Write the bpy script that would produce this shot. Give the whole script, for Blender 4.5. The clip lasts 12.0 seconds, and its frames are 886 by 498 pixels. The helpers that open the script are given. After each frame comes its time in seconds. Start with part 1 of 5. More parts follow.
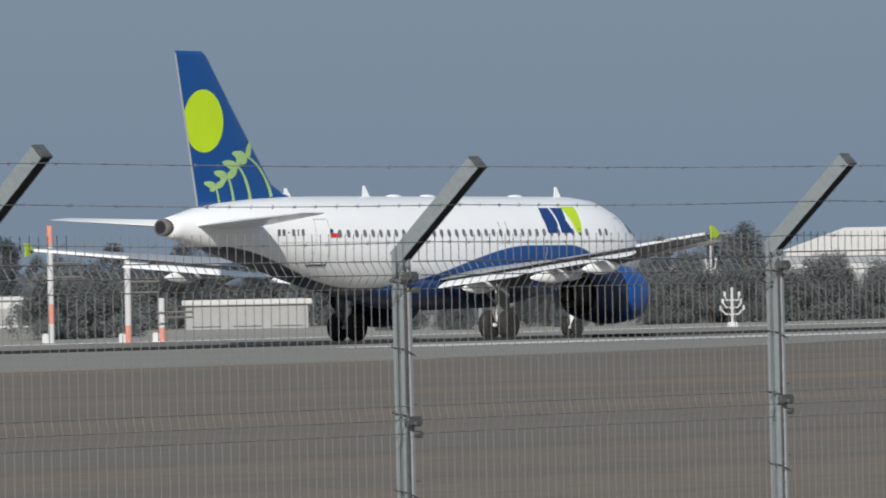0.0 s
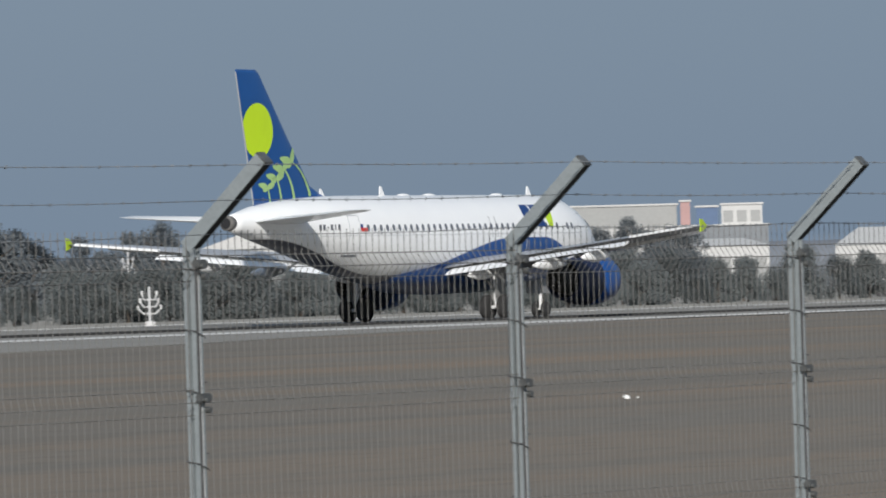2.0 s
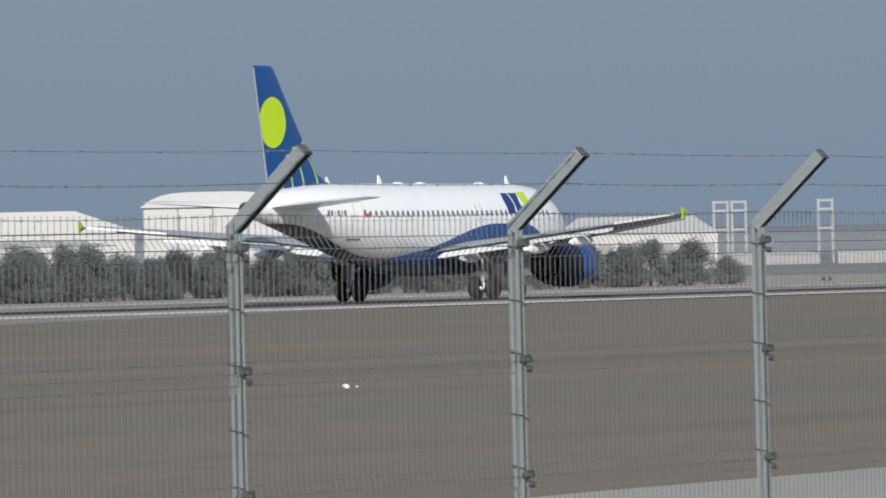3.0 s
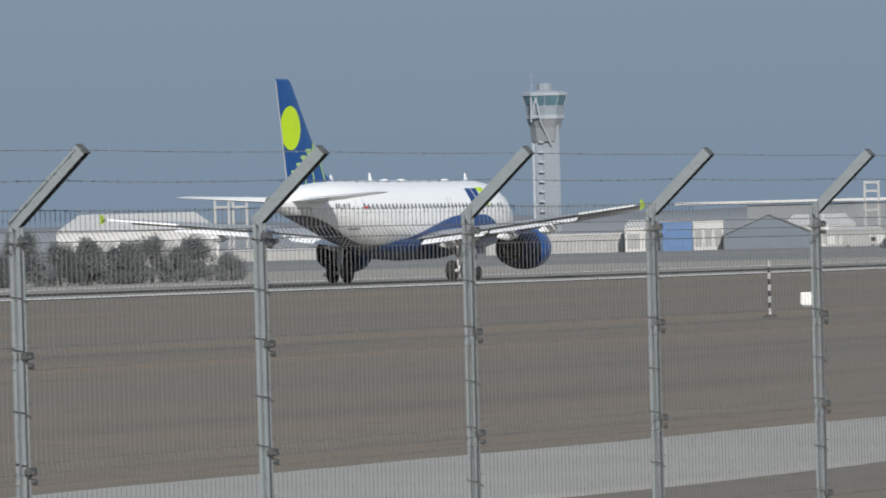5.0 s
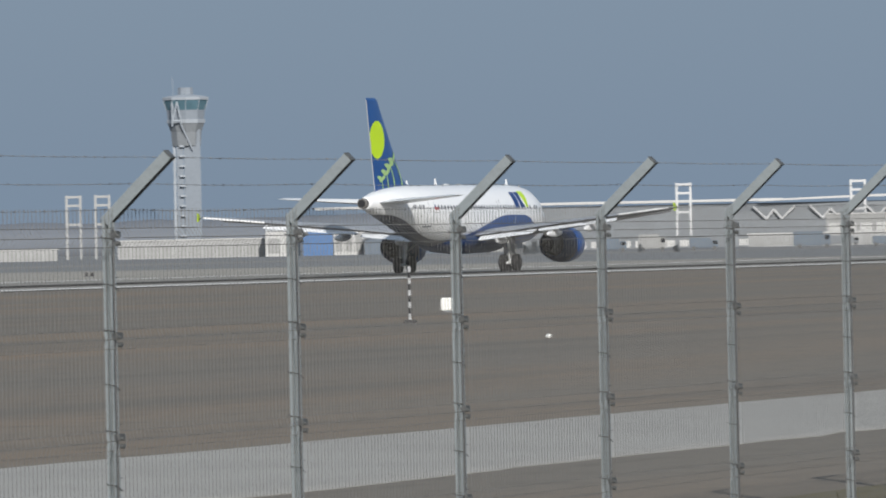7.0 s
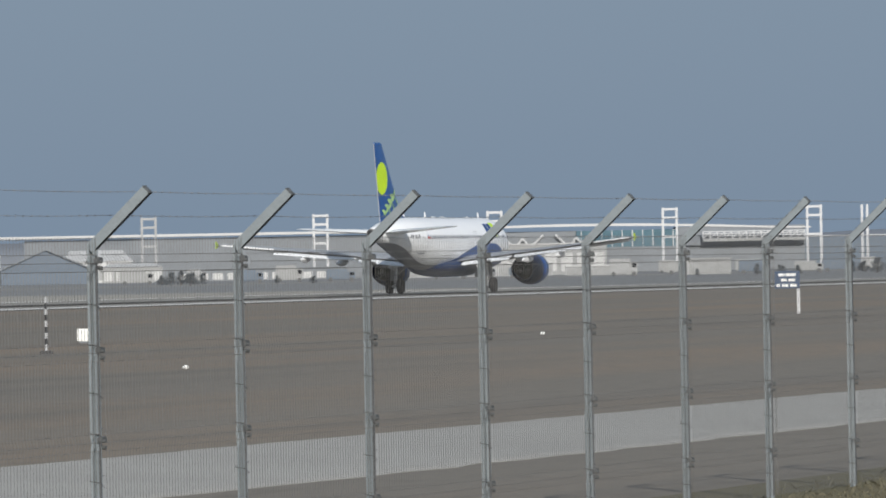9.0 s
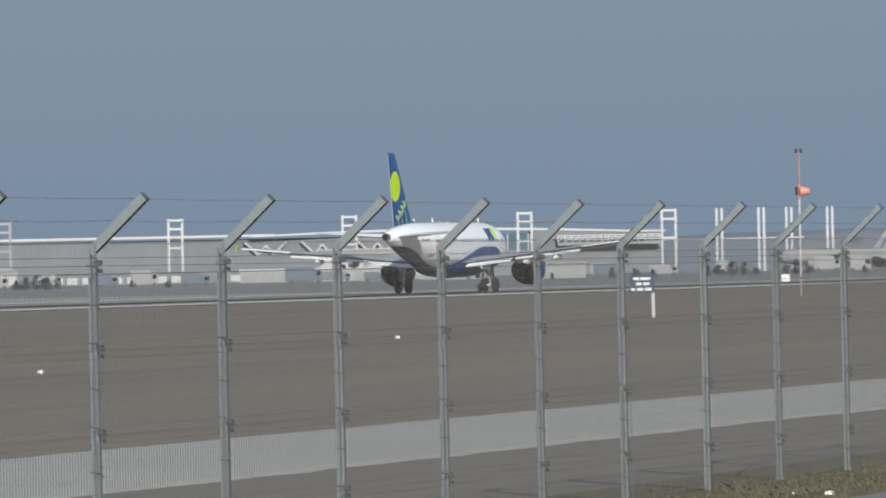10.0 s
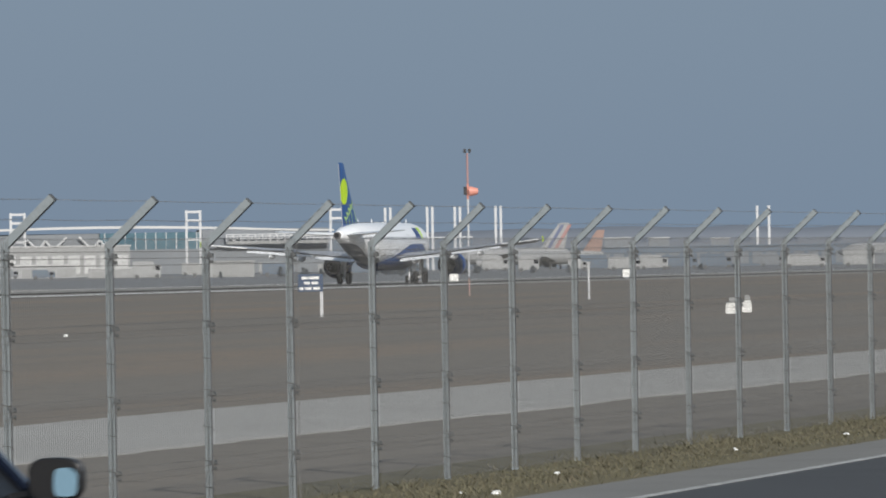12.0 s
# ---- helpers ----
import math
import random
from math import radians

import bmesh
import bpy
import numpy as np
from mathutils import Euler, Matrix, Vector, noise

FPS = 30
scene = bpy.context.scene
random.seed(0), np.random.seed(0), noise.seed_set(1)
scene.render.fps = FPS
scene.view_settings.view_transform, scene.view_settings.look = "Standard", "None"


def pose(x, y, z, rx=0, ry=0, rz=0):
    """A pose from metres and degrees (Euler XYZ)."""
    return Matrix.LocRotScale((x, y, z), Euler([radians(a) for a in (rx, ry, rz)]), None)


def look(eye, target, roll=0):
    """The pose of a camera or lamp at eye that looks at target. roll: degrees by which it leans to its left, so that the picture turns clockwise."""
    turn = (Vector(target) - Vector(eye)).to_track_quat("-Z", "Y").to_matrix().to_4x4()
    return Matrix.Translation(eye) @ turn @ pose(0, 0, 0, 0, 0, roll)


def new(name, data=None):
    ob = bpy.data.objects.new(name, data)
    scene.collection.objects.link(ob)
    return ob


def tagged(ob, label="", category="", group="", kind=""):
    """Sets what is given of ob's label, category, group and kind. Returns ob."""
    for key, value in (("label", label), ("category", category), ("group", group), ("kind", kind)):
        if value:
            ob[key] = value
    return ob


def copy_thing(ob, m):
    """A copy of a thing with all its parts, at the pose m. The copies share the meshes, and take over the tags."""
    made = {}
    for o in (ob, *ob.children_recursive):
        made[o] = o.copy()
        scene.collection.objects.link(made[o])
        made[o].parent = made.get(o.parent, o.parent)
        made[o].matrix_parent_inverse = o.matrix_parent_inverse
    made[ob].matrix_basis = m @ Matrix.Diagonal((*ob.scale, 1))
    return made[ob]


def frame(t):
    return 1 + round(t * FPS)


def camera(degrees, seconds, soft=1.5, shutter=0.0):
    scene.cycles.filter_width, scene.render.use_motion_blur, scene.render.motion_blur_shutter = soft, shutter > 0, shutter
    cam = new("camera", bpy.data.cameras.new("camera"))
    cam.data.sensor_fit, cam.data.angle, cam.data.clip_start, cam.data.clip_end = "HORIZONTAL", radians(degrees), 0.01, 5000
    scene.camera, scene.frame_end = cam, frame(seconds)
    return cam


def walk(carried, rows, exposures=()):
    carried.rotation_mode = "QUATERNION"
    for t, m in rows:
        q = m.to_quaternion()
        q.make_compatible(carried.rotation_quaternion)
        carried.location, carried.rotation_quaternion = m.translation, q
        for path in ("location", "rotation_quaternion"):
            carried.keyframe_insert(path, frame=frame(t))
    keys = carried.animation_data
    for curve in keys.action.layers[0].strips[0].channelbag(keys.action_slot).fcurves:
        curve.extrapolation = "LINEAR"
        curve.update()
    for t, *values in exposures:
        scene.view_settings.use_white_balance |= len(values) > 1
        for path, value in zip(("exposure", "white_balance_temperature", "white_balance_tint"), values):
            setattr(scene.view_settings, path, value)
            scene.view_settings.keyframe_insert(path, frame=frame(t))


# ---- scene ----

# ======== camera: a long lens on a standing eye that pans right ========
cam = camera(7.372, 12.0, soft=1.8, shutter=0.2)
EYE = (0.0, 0.0, 1.88)
PAN = [  # seconds, heading to the left of +y, tilt up, lean (degrees)
    (0.0, 35.468, 0.385, 1.08), (0.5, 34.530, 0.367, 1.25), (1.0, 33.090, 0.523, 1.30), (1.5, 31.740, 0.482, 1.55),
    (2.0, 30.615, 0.271, 1.50), (2.5, 29.352, 0.189, 1.14), (3.0, 28.288, 0.124, 1.15), (3.9, 26.350, 0.020, 1.30),
    (4.8, 24.466, -0.014, 1.45), (5.0, 24.137, 0.001, 1.45), (5.5, 23.311, 0.047, 1.60), (6.0, 22.660, 0.082, 1.62),
    (6.5, 21.939, 0.100, 1.60), (7.0, 21.142, -0.029, 1.20), (7.5, 20.033, -0.169, 1.23), (8.5, 18.700, 0.030, 1.18),
    (9.5, 17.534, 0.260, 1.11), (10.0, 16.904, 0.183, 1.20), (10.5, 15.926, 0.060, 1.01), (11.0, 15.269, 0.014, 0.90),
    (11.5, 14.741, 0.277, 0.97), (12.0, 14.144, 0.123, 0.95)]
walk(cam, [(t, pose(*EYE, 90 + e, 0, a) @ pose(0, 0, 0, 0, 0, -r)) for t, a, e, r in PAN],
     exposures=[(0.0, -0.13), (1.0, -0.1), (1.5, -0.06), (2.0, -0.1), (2.5, 0.0), (10.5, 0.0), (12.0, -0.06)])

# ======== sky and sun ========
SUN_TO = Vector((0.476, -0.762, 0.438)).normalized()
world = bpy.data.worlds.new("world")
scene.world = world
world.use_nodes = True
wn = world.node_tree.nodes
wn.clear()
sky = wn.new("ShaderNodeTexSky")
sky.sky_type, sky.sun_disc = "NISHITA", False
sky.sun_elevation = math.asin(SUN_TO.z)
sky.sun_rotation = math.atan2(SUN_TO.x, SUN_TO.y)
sky.air_density, sky.dust_density, sky.ozone_density = 1.0, 2.5, 1.5
tint = wn.new("ShaderNodeMix")
tint.data_type = "RGBA"
tint.inputs[0].default_value = 0.85
tint.inputs[7].default_value = (3.14, 4.25, 5.76, 1)   # hazy grey-blue air
bgn = wn.new("ShaderNodeBackground")
bgn.inputs[1].default_value = 0.07
wout = wn.new("ShaderNodeOutputWorld")
wl = world.node_tree.links
wl.new(sky.outputs[0], tint.inputs[6])
wl.new(tint.outputs[2], bgn.inputs[0])
wl.new(bgn.outputs[0], wout.inputs[0])
sun_data = bpy.data.lights.new("sun", "SUN")
sun_data.energy, sun_data.angle, sun_data.color = 4.6, radians(0.6), (1.0, 0.96, 0.90)
sun = new("sun", sun_data)
sun.matrix_world = look(SUN_TO * 50, (0, 0, 0))


# ======== materials ========
MATS = {}


def material(name, color, rough=0.6, metal=0.0, vary=0.15, scale=3.0, bump=0.0, fine=40.0, coat=0.0, tinted=None):
    """Base colour broken up at two scales, with a fine relief."""
    if name in MATS:
        return MATS[name]
    m = bpy.data.materials.new(name)
    m.use_nodes = True
    n, l = m.node_tree.nodes, m.node_tree.links
    b = n["Principled BSDF"]
    b.inputs["Roughness"].default_value, b.inputs["Metallic"].default_value = rough, metal
    b.inputs["Coat Weight"].default_value = coat
    co = n.new("ShaderNodeTexCoord")
    big, small = n.new("ShaderNodeTexNoise"), n.new("ShaderNodeTexNoise")
    big.inputs["Scale"].default_value, small.inputs["Scale"].default_value = scale, fine
    big.inputs["Detail"].default_value = small.inputs["Detail"].default_value = 5
    l.new(co.outputs["Object"], big.inputs["Vector"])
    l.new(co.outputs["Object"], small.inputs["Vector"])
    mean = n.new("ShaderNodeMath")
    mean.operation = "ADD"
    l.new(big.outputs[0], mean.inputs[0])
    l.new(small.outputs[0], mean.inputs[1])
    ramp = n.new("ShaderNodeMapRange")
    ramp.inputs[1].default_value, ramp.inputs[2].default_value = 0.65, 1.35
    l.new(mean.outputs[0], ramp.inputs[0])
    mix = n.new("ShaderNodeMix")
    mix.data_type = "RGBA"
    c = Vector(color)
    hi = Vector(tinted) if tinted else c * (1 + vary)
    mix.inputs[6].default_value = (*(c * (1 - vary)), 1)
    mix.inputs[7].default_value = (*[min(1, v) for v in hi], 1)
    l.new(ramp.outputs[0], mix.inputs[0])
    l.new(mix.outputs[2], b.inputs["Base Color"])
    if bump:
        bp = n.new("ShaderNodeBump")
        bp.inputs["Strength"].default_value = bump
        bp.inputs["Distance"].default_value = 0.02
        l.new(small.outputs[0], bp.inputs["Height"])
        l.new(bp.outputs[0], b.inputs["Normal"])
    MATS[name] = m
    return m


def stripe_ground(name, base, dark, light):
    """Dry turf: long mowing bands along the runway, patches of straw and bare earth."""
    m = bpy.data.materials.new(name)
    m.use_nodes = True
    n, l = m.node_tree.nodes, m.node_tree.links
    b = n["Principled BSDF"]
    b.inputs["Roughness"].default_value = 0.95
    b.inputs["Specular IOR Level"].default_value = 0.1
    co = n.new("ShaderNodeTexCoord")

    def noise_at(sx, sy, detail):
        mp = n.new("ShaderNodeMapping")
        mp.inputs["Scale"].default_value = (sx, sy, 1)
        l.new(co.outputs["Object"], mp.inputs[0])
        t = n.new("ShaderNodeTexNoise")
        t.inputs["Scale"].default_value, t.inputs["Detail"].default_value = 1.0, detail
        l.new(mp.outputs[0], t.inputs["Vector"])
        return t.outputs[0]

    def blend(a, bcol, fac, lo, hi):
        r = n.new("ShaderNodeMapRange")
        r.inputs[1].default_value, r.inputs[2].default_value = lo, hi
        l.new(fac, r.inputs[0])
        x = n.new("ShaderNodeMix")
        x.data_type = "RGBA"
        l.new(r.outputs[0], x.inputs[0])
        if isinstance(a, tuple):
            x.inputs[6].default_value = (*a, 1)
        else:
            l.new(a, x.inputs[6])
        x.inputs[7].default_value = (*bcol, 1)
        return x.outputs[2]
    col = blend(base, light, noise_at(0.13, 0.012, 4), 0.45, 0.75)
    col = blend(col, dark, noise_at(0.3, 0.02, 5), 0.52, 0.72)
    col = blend(col, tuple(v * 0.72 for v in base), noise_at(2.5, 0.9, 6), 0.5, 0.85)
    col = blend(col, tuple(v * 1.25 for v in light), noise_at(9.0, 7.0, 4), 0.62, 0.9)
    l.new(col, b.inputs["Base Color"])
    bp = n.new("ShaderNodeBump")
    bp.inputs["Strength"].default_value, bp.inputs["Distance"].default_value = 0.6, 0.05
    l.new(noise_at(6.0, 6.0, 6), bp.inputs["Height"])
    l.new(bp.outputs[0], b.inputs["Normal"])
    return m


TURF = stripe_ground("dry_turf", (0.182, 0.166, 0.143), (0.153, 0.141, 0.124), (0.237, 0.183, 0.134))
VERGE = stripe_ground("verge_weeds", (0.138, 0.125, 0.085), (0.105, 0.101, 0.062), (0.176, 0.151, 0.085))
# ground beyond the runway: colour paled and greyed to carry the haze
FARFIELD = stripe_ground("hazed_far_ground", (0.328, 0.314, 0.283), (0.271, 0.261, 0.242), (0.368, 0.344, 0.303))
GRAVEL = material("pale_gravel", (0.335, 0.326, 0.302), 0.95, vary=0.12, scale=0.4, bump=0.5, fine=18)
APRON = material("apron_asphalt", (0.178, 0.182, 0.183), 0.9, vary=0.16, scale=0.03, bump=0.2, fine=2)
CONCRETE = material("runway_asphalt", (0.226, 0.216, 0.195), 0.9, vary=0.14, scale=0.08, bump=0.3, fine=6)
ASPHALT = material("road_asphalt", (0.049, 0.051, 0.053), 0.85, vary=0.2, scale=0.5, bump=0.6, fine=60)
SHOULDER = material("shoulder_asphalt", (0.173, 0.168, 0.154), 0.9, vary=0.15, scale=0.8, bump=0.5, fine=50)
ROADLINE = material("worn_line_paint", (0.345, 0.345, 0.333), 0.85, vary=0.5, scale=3, fine=40)
LINE = material("line_paint", (0.807, 0.807, 0.776), 0.7, vary=0.12, scale=2, fine=30)
EDGEGLARE = material("edge_glare", (0.60, 0.59, 0.57), 0.8, vary=0.12, scale=0.1, bump=0.2, fine=3)
DARKSTRIP = material("strip_black", (0.025, 0.025, 0.025), 0.9, vary=0.2)
GALV = material("galvanised_steel", (0.240, 0.269, 0.282), 0.55, 0.15, vary=0.12, scale=6, bump=0.1, fine=60)
WIRE = material("galvanised_wire", (0.140, 0.138, 0.134), 0.7, 0.0, vary=0.15, scale=9)
RUST = material("barbed_wire_steel", (0.255, 0.264, 0.274), 0.6, 0.2, vary=0.3, scale=12)
DULLWIRE = material("weathered_wire", (0.160, 0.157, 0.150), 0.8, 0.0, vary=0.2, scale=9)
TIE_AND_GAP = material("dark_tie_wire_and_gap_shade", (0.07, 0.072, 0.074), 0.8, 0.0, vary=0.3, scale=9)
BRIGHTZINC = material("bright_zinc", (0.50, 0.51, 0.51), 0.5, 0.1, vary=0.15, scale=8)
ARMSHADE = material("arm_shade", (0.035, 0.036, 0.038), 0.9, 0.0, vary=0.4, scale=9)
CLAMP = material("dull_clamp", (0.126, 0.131, 0.131), 0.55, 0.5, vary=0.3, scale=20)
WHITE = material("aircraft_white", (0.82, 0.83, 0.84), 0.3, vary=0.03, scale=0.6, coat=0.3)
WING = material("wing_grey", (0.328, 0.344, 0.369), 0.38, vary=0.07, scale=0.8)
BLUE = material("aircraft_blue", (0.003, 0.062, 0.235), 0.3, vary=0.10, scale=0.7, coat=0.3)
NACELLE = material("nacelle_blue", (0.003, 0.054, 0.223), 0.3, vary=0.10, scale=0.9, coat=0.3)
LIME = material("lime_green", (0.46, 0.66, 0.012), 0.4, vary=0.05, scale=1)
FENCELIME = material("fence_lime", (0.36, 0.50, 0.03), 0.45, vary=0.08, scale=1)
LEAFGREEN = material("sprout_green", (0.33, 0.50, 0.20), 0.4, vary=0.08, scale=2)
BELLY = material("belly_shaded_blue", (0.003, 0.022, 0.085), 0.35, vary=0.12, scale=0.7)
SLEEVESHADE = material("sleeve_shaded_blue", (0.003, 0.010, 0.04), 0.6, vary=0.15, scale=1.5)
NAVY = material("title_navy", (0.006, 0.04, 0.17), 0.4, vary=0.05)
WINGSHADE = material("wing_under_shade", (0.13, 0.135, 0.145), 0.55, vary=0.1, scale=0.8)
WINDOW = material("cabin_window_glass", (0.144, 0.158, 0.187), 0.2, vary=0.2)
GLASS = material("dark_glazing", (0.012, 0.014, 0.018), 0.15, vary=0.2)
METAL = material("bare_metal", (0.45, 0.45, 0.46), 0.35, 0.8, vary=0.15, scale=2)
GREYMETAL = material("dull_grey_metal", (0.30, 0.30, 0.30), 0.5, 0.4, vary=0.2, scale=3)
DARKMETAL = material("hot_section_metal", (0.022, 0.021, 0.02), 0.6, 0.3, vary=0.25, scale=3)
# tyres on the far apron: black lifted to grey for haze
HAZEDTYRE = material("hazed_tyre", (0.11, 0.112, 0.115), 0.9, vary=0.2, scale=4)
TYRE = material("tyre_rubber", (0.02, 0.02, 0.021), 0.85, vary=0.2, scale=4)
GREYMARK = material("grey_marking", (0.10, 0.11, 0.13), 0.5, vary=0.1)
PIPE = material("dark_grey_metal", (0.13, 0.125, 0.12), 0.7, vary=0.25, scale=3)
SEAM = material("skin_seam_grey", (0.46, 0.48, 0.50), 0.5, vary=0.1)
# colours of far things, muted so that haze is in the paint
FARWHITE = material("haze_dulled_white", (0.33, 0.335, 0.335), 0.7, vary=0.12, scale=0.3, fine=2)
TOWERWHITE = material("hazed_tower_white", (0.304, 0.336, 0.375), 0.7, vary=0.08, scale=0.3, fine=2)
HAZEDNAVY = material("hazed_navy", (0.14, 0.16, 0.24), 0.5, vary=0.1)
HAZEDRED = material("hazed_red", (0.357, 0.216, 0.207), 0.5, vary=0.1)
HAZEDORANGE = material("hazed_orange", (0.354, 0.246, 0.209), 0.5, vary=0.1)
BOARD = material("slate_board", (0.03, 0.06, 0.12), 0.5, vary=0.15)
RED = material("red_paint", (0.55, 0.035, 0.025), 0.5, vary=0.12)
ORANGE = material("orange_paint", (0.60, 0.25, 0.19), 0.55, vary=0.12)
PALE = material("white_cladding", (0.492, 0.493, 0.488), 0.7, vary=0.07, scale=0.08, fine=1.5)
CREAM = material("cream_cladding", (0.300, 0.305, 0.302), 0.7, vary=0.08, scale=0.08, fine=1.5)
GREYWALL = material("grey_cladding", (0.184, 0.200, 0.217), 0.7, vary=0.12, scale=0.1, fine=1.2)
SLATE = material("slate_blue_cladding", (0.112, 0.144, 0.184), 0.6, vary=0.12, scale=0.12, fine=1.2)
BLUEPANEL = material("muted_blue_panel", (0.073, 0.121, 0.218), 0.6, vary=0.1, scale=0.2, fine=1.2)
BLUEWALL = material("blue_cladding", (0.067, 0.152, 0.323), 0.6, vary=0.1, scale=0.2, fine=1.2)
TEAL = material("teal_glazing", (0.079, 0.147, 0.184), 0.25, vary=0.2, scale=0.3, fine=2)
# tower wall greyed and blued for haze
TOWERWALL = material("hazed_tower_concrete", (0.202, 0.230, 0.265), 0.8, vary=0.1, scale=0.1, fine=1.0)
WHITESTEEL = material("white_steel", (0.515, 0.521, 0.528), 0.5, vary=0.05)
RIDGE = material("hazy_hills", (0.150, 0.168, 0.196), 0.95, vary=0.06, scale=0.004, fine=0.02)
BARK = material("bark", (0.10, 0.085, 0.07), 0.9, vary=0.2, scale=4)


def leaf_material(name, dark, light):
    """Thin leaves, greyed and paled for haze, that let part of the light through."""
    m = bpy.data.materials.new(name)
    m.use_nodes = True
    n, l = m.node_tree.nodes, m.node_tree.links
    n.remove(n["Principled BSDF"])
    geo, nz, co = n.new("ShaderNodeNewGeometry"), n.new("ShaderNodeTexNoise"), n.new("ShaderNodeTexCoord")
    nz.inputs["Scale"].default_value = 0.5
    l.new(co.outputs["Object"], nz.inputs["Vector"])
    add = n.new("ShaderNodeMath")
    add.operation = "ADD"
    l.new(geo.outputs["Random Per Island"], add.inputs[0])
    l.new(nz.outputs[0], add.inputs[1])
    r = n.new("ShaderNodeMapRange")
    r.inputs[1].default_value, r.inputs[2].default_value = 0.4, 1.6
    l.new(add.outputs[0], r.inputs[0])
    c = n.new("ShaderNodeMix")
    c.data_type = "RGBA"
    c.inputs[6].default_value, c.inputs[7].default_value = (*dark, 1), (*light, 1)
    l.new(r.outputs[0], c.inputs[0])
    d, t, x = n.new("ShaderNodeBsdfDiffuse"), n.new("ShaderNodeBsdfTranslucent"), n.new("ShaderNodeMixShader")
    l.new(c.outputs[2], d.inputs[0])
    l.new(c.outputs[2], t.inputs[0])
    x.inputs[0].default_value = 0.45
    l.new(d.outputs[0], x.inputs[1])
    l.new(t.outputs[0], x.inputs[2])
    l.new(x.outputs[0], n["Material Output"].inputs[0])
    return m


# distance haze is put into both leaf colours
LEAF = leaf_material("hazed_leaves", (0.166, 0.185, 0.187), (0.198, 0.218, 0.218))
LEAFDARK = leaf_material("hazed_dark_leaves", (0.150, 0.169, 0.185), (0.182, 0.204, 0.217))
STRAW = material("dry_weed", (0.158, 0.133, 0.091), 0.9, vary=0.3, scale=2, fine=9, tinted=(0.115, 0.112, 0.067))
PAPER = material("litter_paper", (0.75, 0.75, 0.73), 0.8, vary=0.1)
BLACKPAINT = material("black_paint", (0.02, 0.02, 0.022), 0.5, vary=0.2)
CARBLACK = material("gloss_black_plastic", (0.008, 0.008, 0.009), 0.4, vary=0.1)
CARPAINT = material("dark_blue_car_paint", (0.012, 0.02, 0.045), 0.25, 0.3, vary=0.1, coat=0.8)
MIRROR = material("mirror_glass", (0.21, 0.35, 0.46), 0.03, 1.0, vary=0.02)


def livery_material():
    """White fuselage paint whose lower part is a blue wave that crests ahead of the wing."""
    m = bpy.data.materials.new("fuselage_livery")
    m.use_nodes = True
    n, l = m.node_tree.nodes, m.node_tree.links
    b = n["Principled BSDF"]
    b.inputs["Roughness"].default_value = 0.3
    b.inputs["Coat Weight"].default_value = 0.3
    co, sep = n.new("ShaderNodeTexCoord"), n.new("ShaderNodeSeparateXYZ")
    l.new(co.outputs["Object"], sep.inputs[0])

    def step(y0, y1, v0, v1):
        r = n.new("ShaderNodeMapRange")
        r.interpolation_type = "SMOOTHSTEP"
        for i, v in enumerate((y0, y1, v0, v1)):
            r.inputs[i + 1].default_value = v
        l.new(sep.outputs[1], r.inputs[0])
        return r.outputs[0]

    def op(kind, a, c):
        q = n.new("ShaderNodeMath")
        q.operation = kind
        l.new(a, q.inputs[0])
        if isinstance(c, float):
            q.inputs[1].default_value = c
        else:
            l.new(c, q.inputs[1])
        return q.outputs[0]
    top = op("ADD", op("ADD", step(-5.0, 5.0, 2.2, 3.85), step(8.0, 13.5, 0.0, -1.6)), step(-6.0, -15.0, 0.0, 1.75))
    soft = op("MULTIPLY", op("SUBTRACT", top, sep.outputs[2]), 25.0)
    clampn = n.new("ShaderNodeClamp")
    l.new(soft, clampn.inputs[0])
    nz = n.new("ShaderNodeTexNoise")
    nz.inputs["Scale"].default_value = 0.7
    l.new(co.outputs["Object"], nz.inputs["Vector"])
    white = n.new("ShaderNodeMix")
    white.data_type = "RGBA"
    white.inputs[6].default_value, white.inputs[7].default_value = (0.79, 0.80, 0.82, 1), (0.86, 0.87, 0.87, 1)
    l.new(nz.outputs[0], white.inputs[0])
    mix = n.new("ShaderNodeMix")
    mix.data_type = "RGBA"
    # aft of the wing the belly blue is blackened to paint in shade
    two = n.new("ShaderNodeMix")
    two.data_type = "RGBA"
    two.inputs[6].default_value, two.inputs[7].default_value = (0.003, 0.010, 0.036, 1), (0.003, 0.070, 0.268, 1)
    l.new(step(-4.5, -0.5, 0.0, 1.0), two.inputs[0])
    l.new(two.outputs[2], mix.inputs[7])
    l.new(clampn.outputs[0], mix.inputs[0])
    l.new(white.outputs[2], mix.inputs[6])
    l.new(mix.outputs[2], b.inputs["Base Color"])
    return m


LIVERY = livery_material()


# ======== mesh helpers ========
def mesh_of(name, bm, mat, smooth=False):
    bmesh.ops.recalc_face_normals(bm, faces=bm.faces[:])
    me = bpy.data.meshes.new(name)
    bm.to_mesh(me)
    bm.free()
    me.materials.append(mat)
    if smooth:
        for p in me.polygons:
            p.use_smooth = True
    return me


def part(name, bm, mat, parent=None, label="", smooth=False):
    ob = new(name, mesh_of(name, bm, mat, smooth))
    if parent is not None:
        ob.parent = parent
    return tagged(ob, label)


def shared(name, me, parent, m):
    ob = new(name, me)
    ob.parent, ob.matrix_basis = parent, m
    return ob


def thing(name, label, category, m=None, group="", kind=""):
    ob = new(name)
    ob.empty_display_size = 0.2
    if m is not None:
        ob.matrix_basis = m
    return tagged(ob, label, category, group, kind)


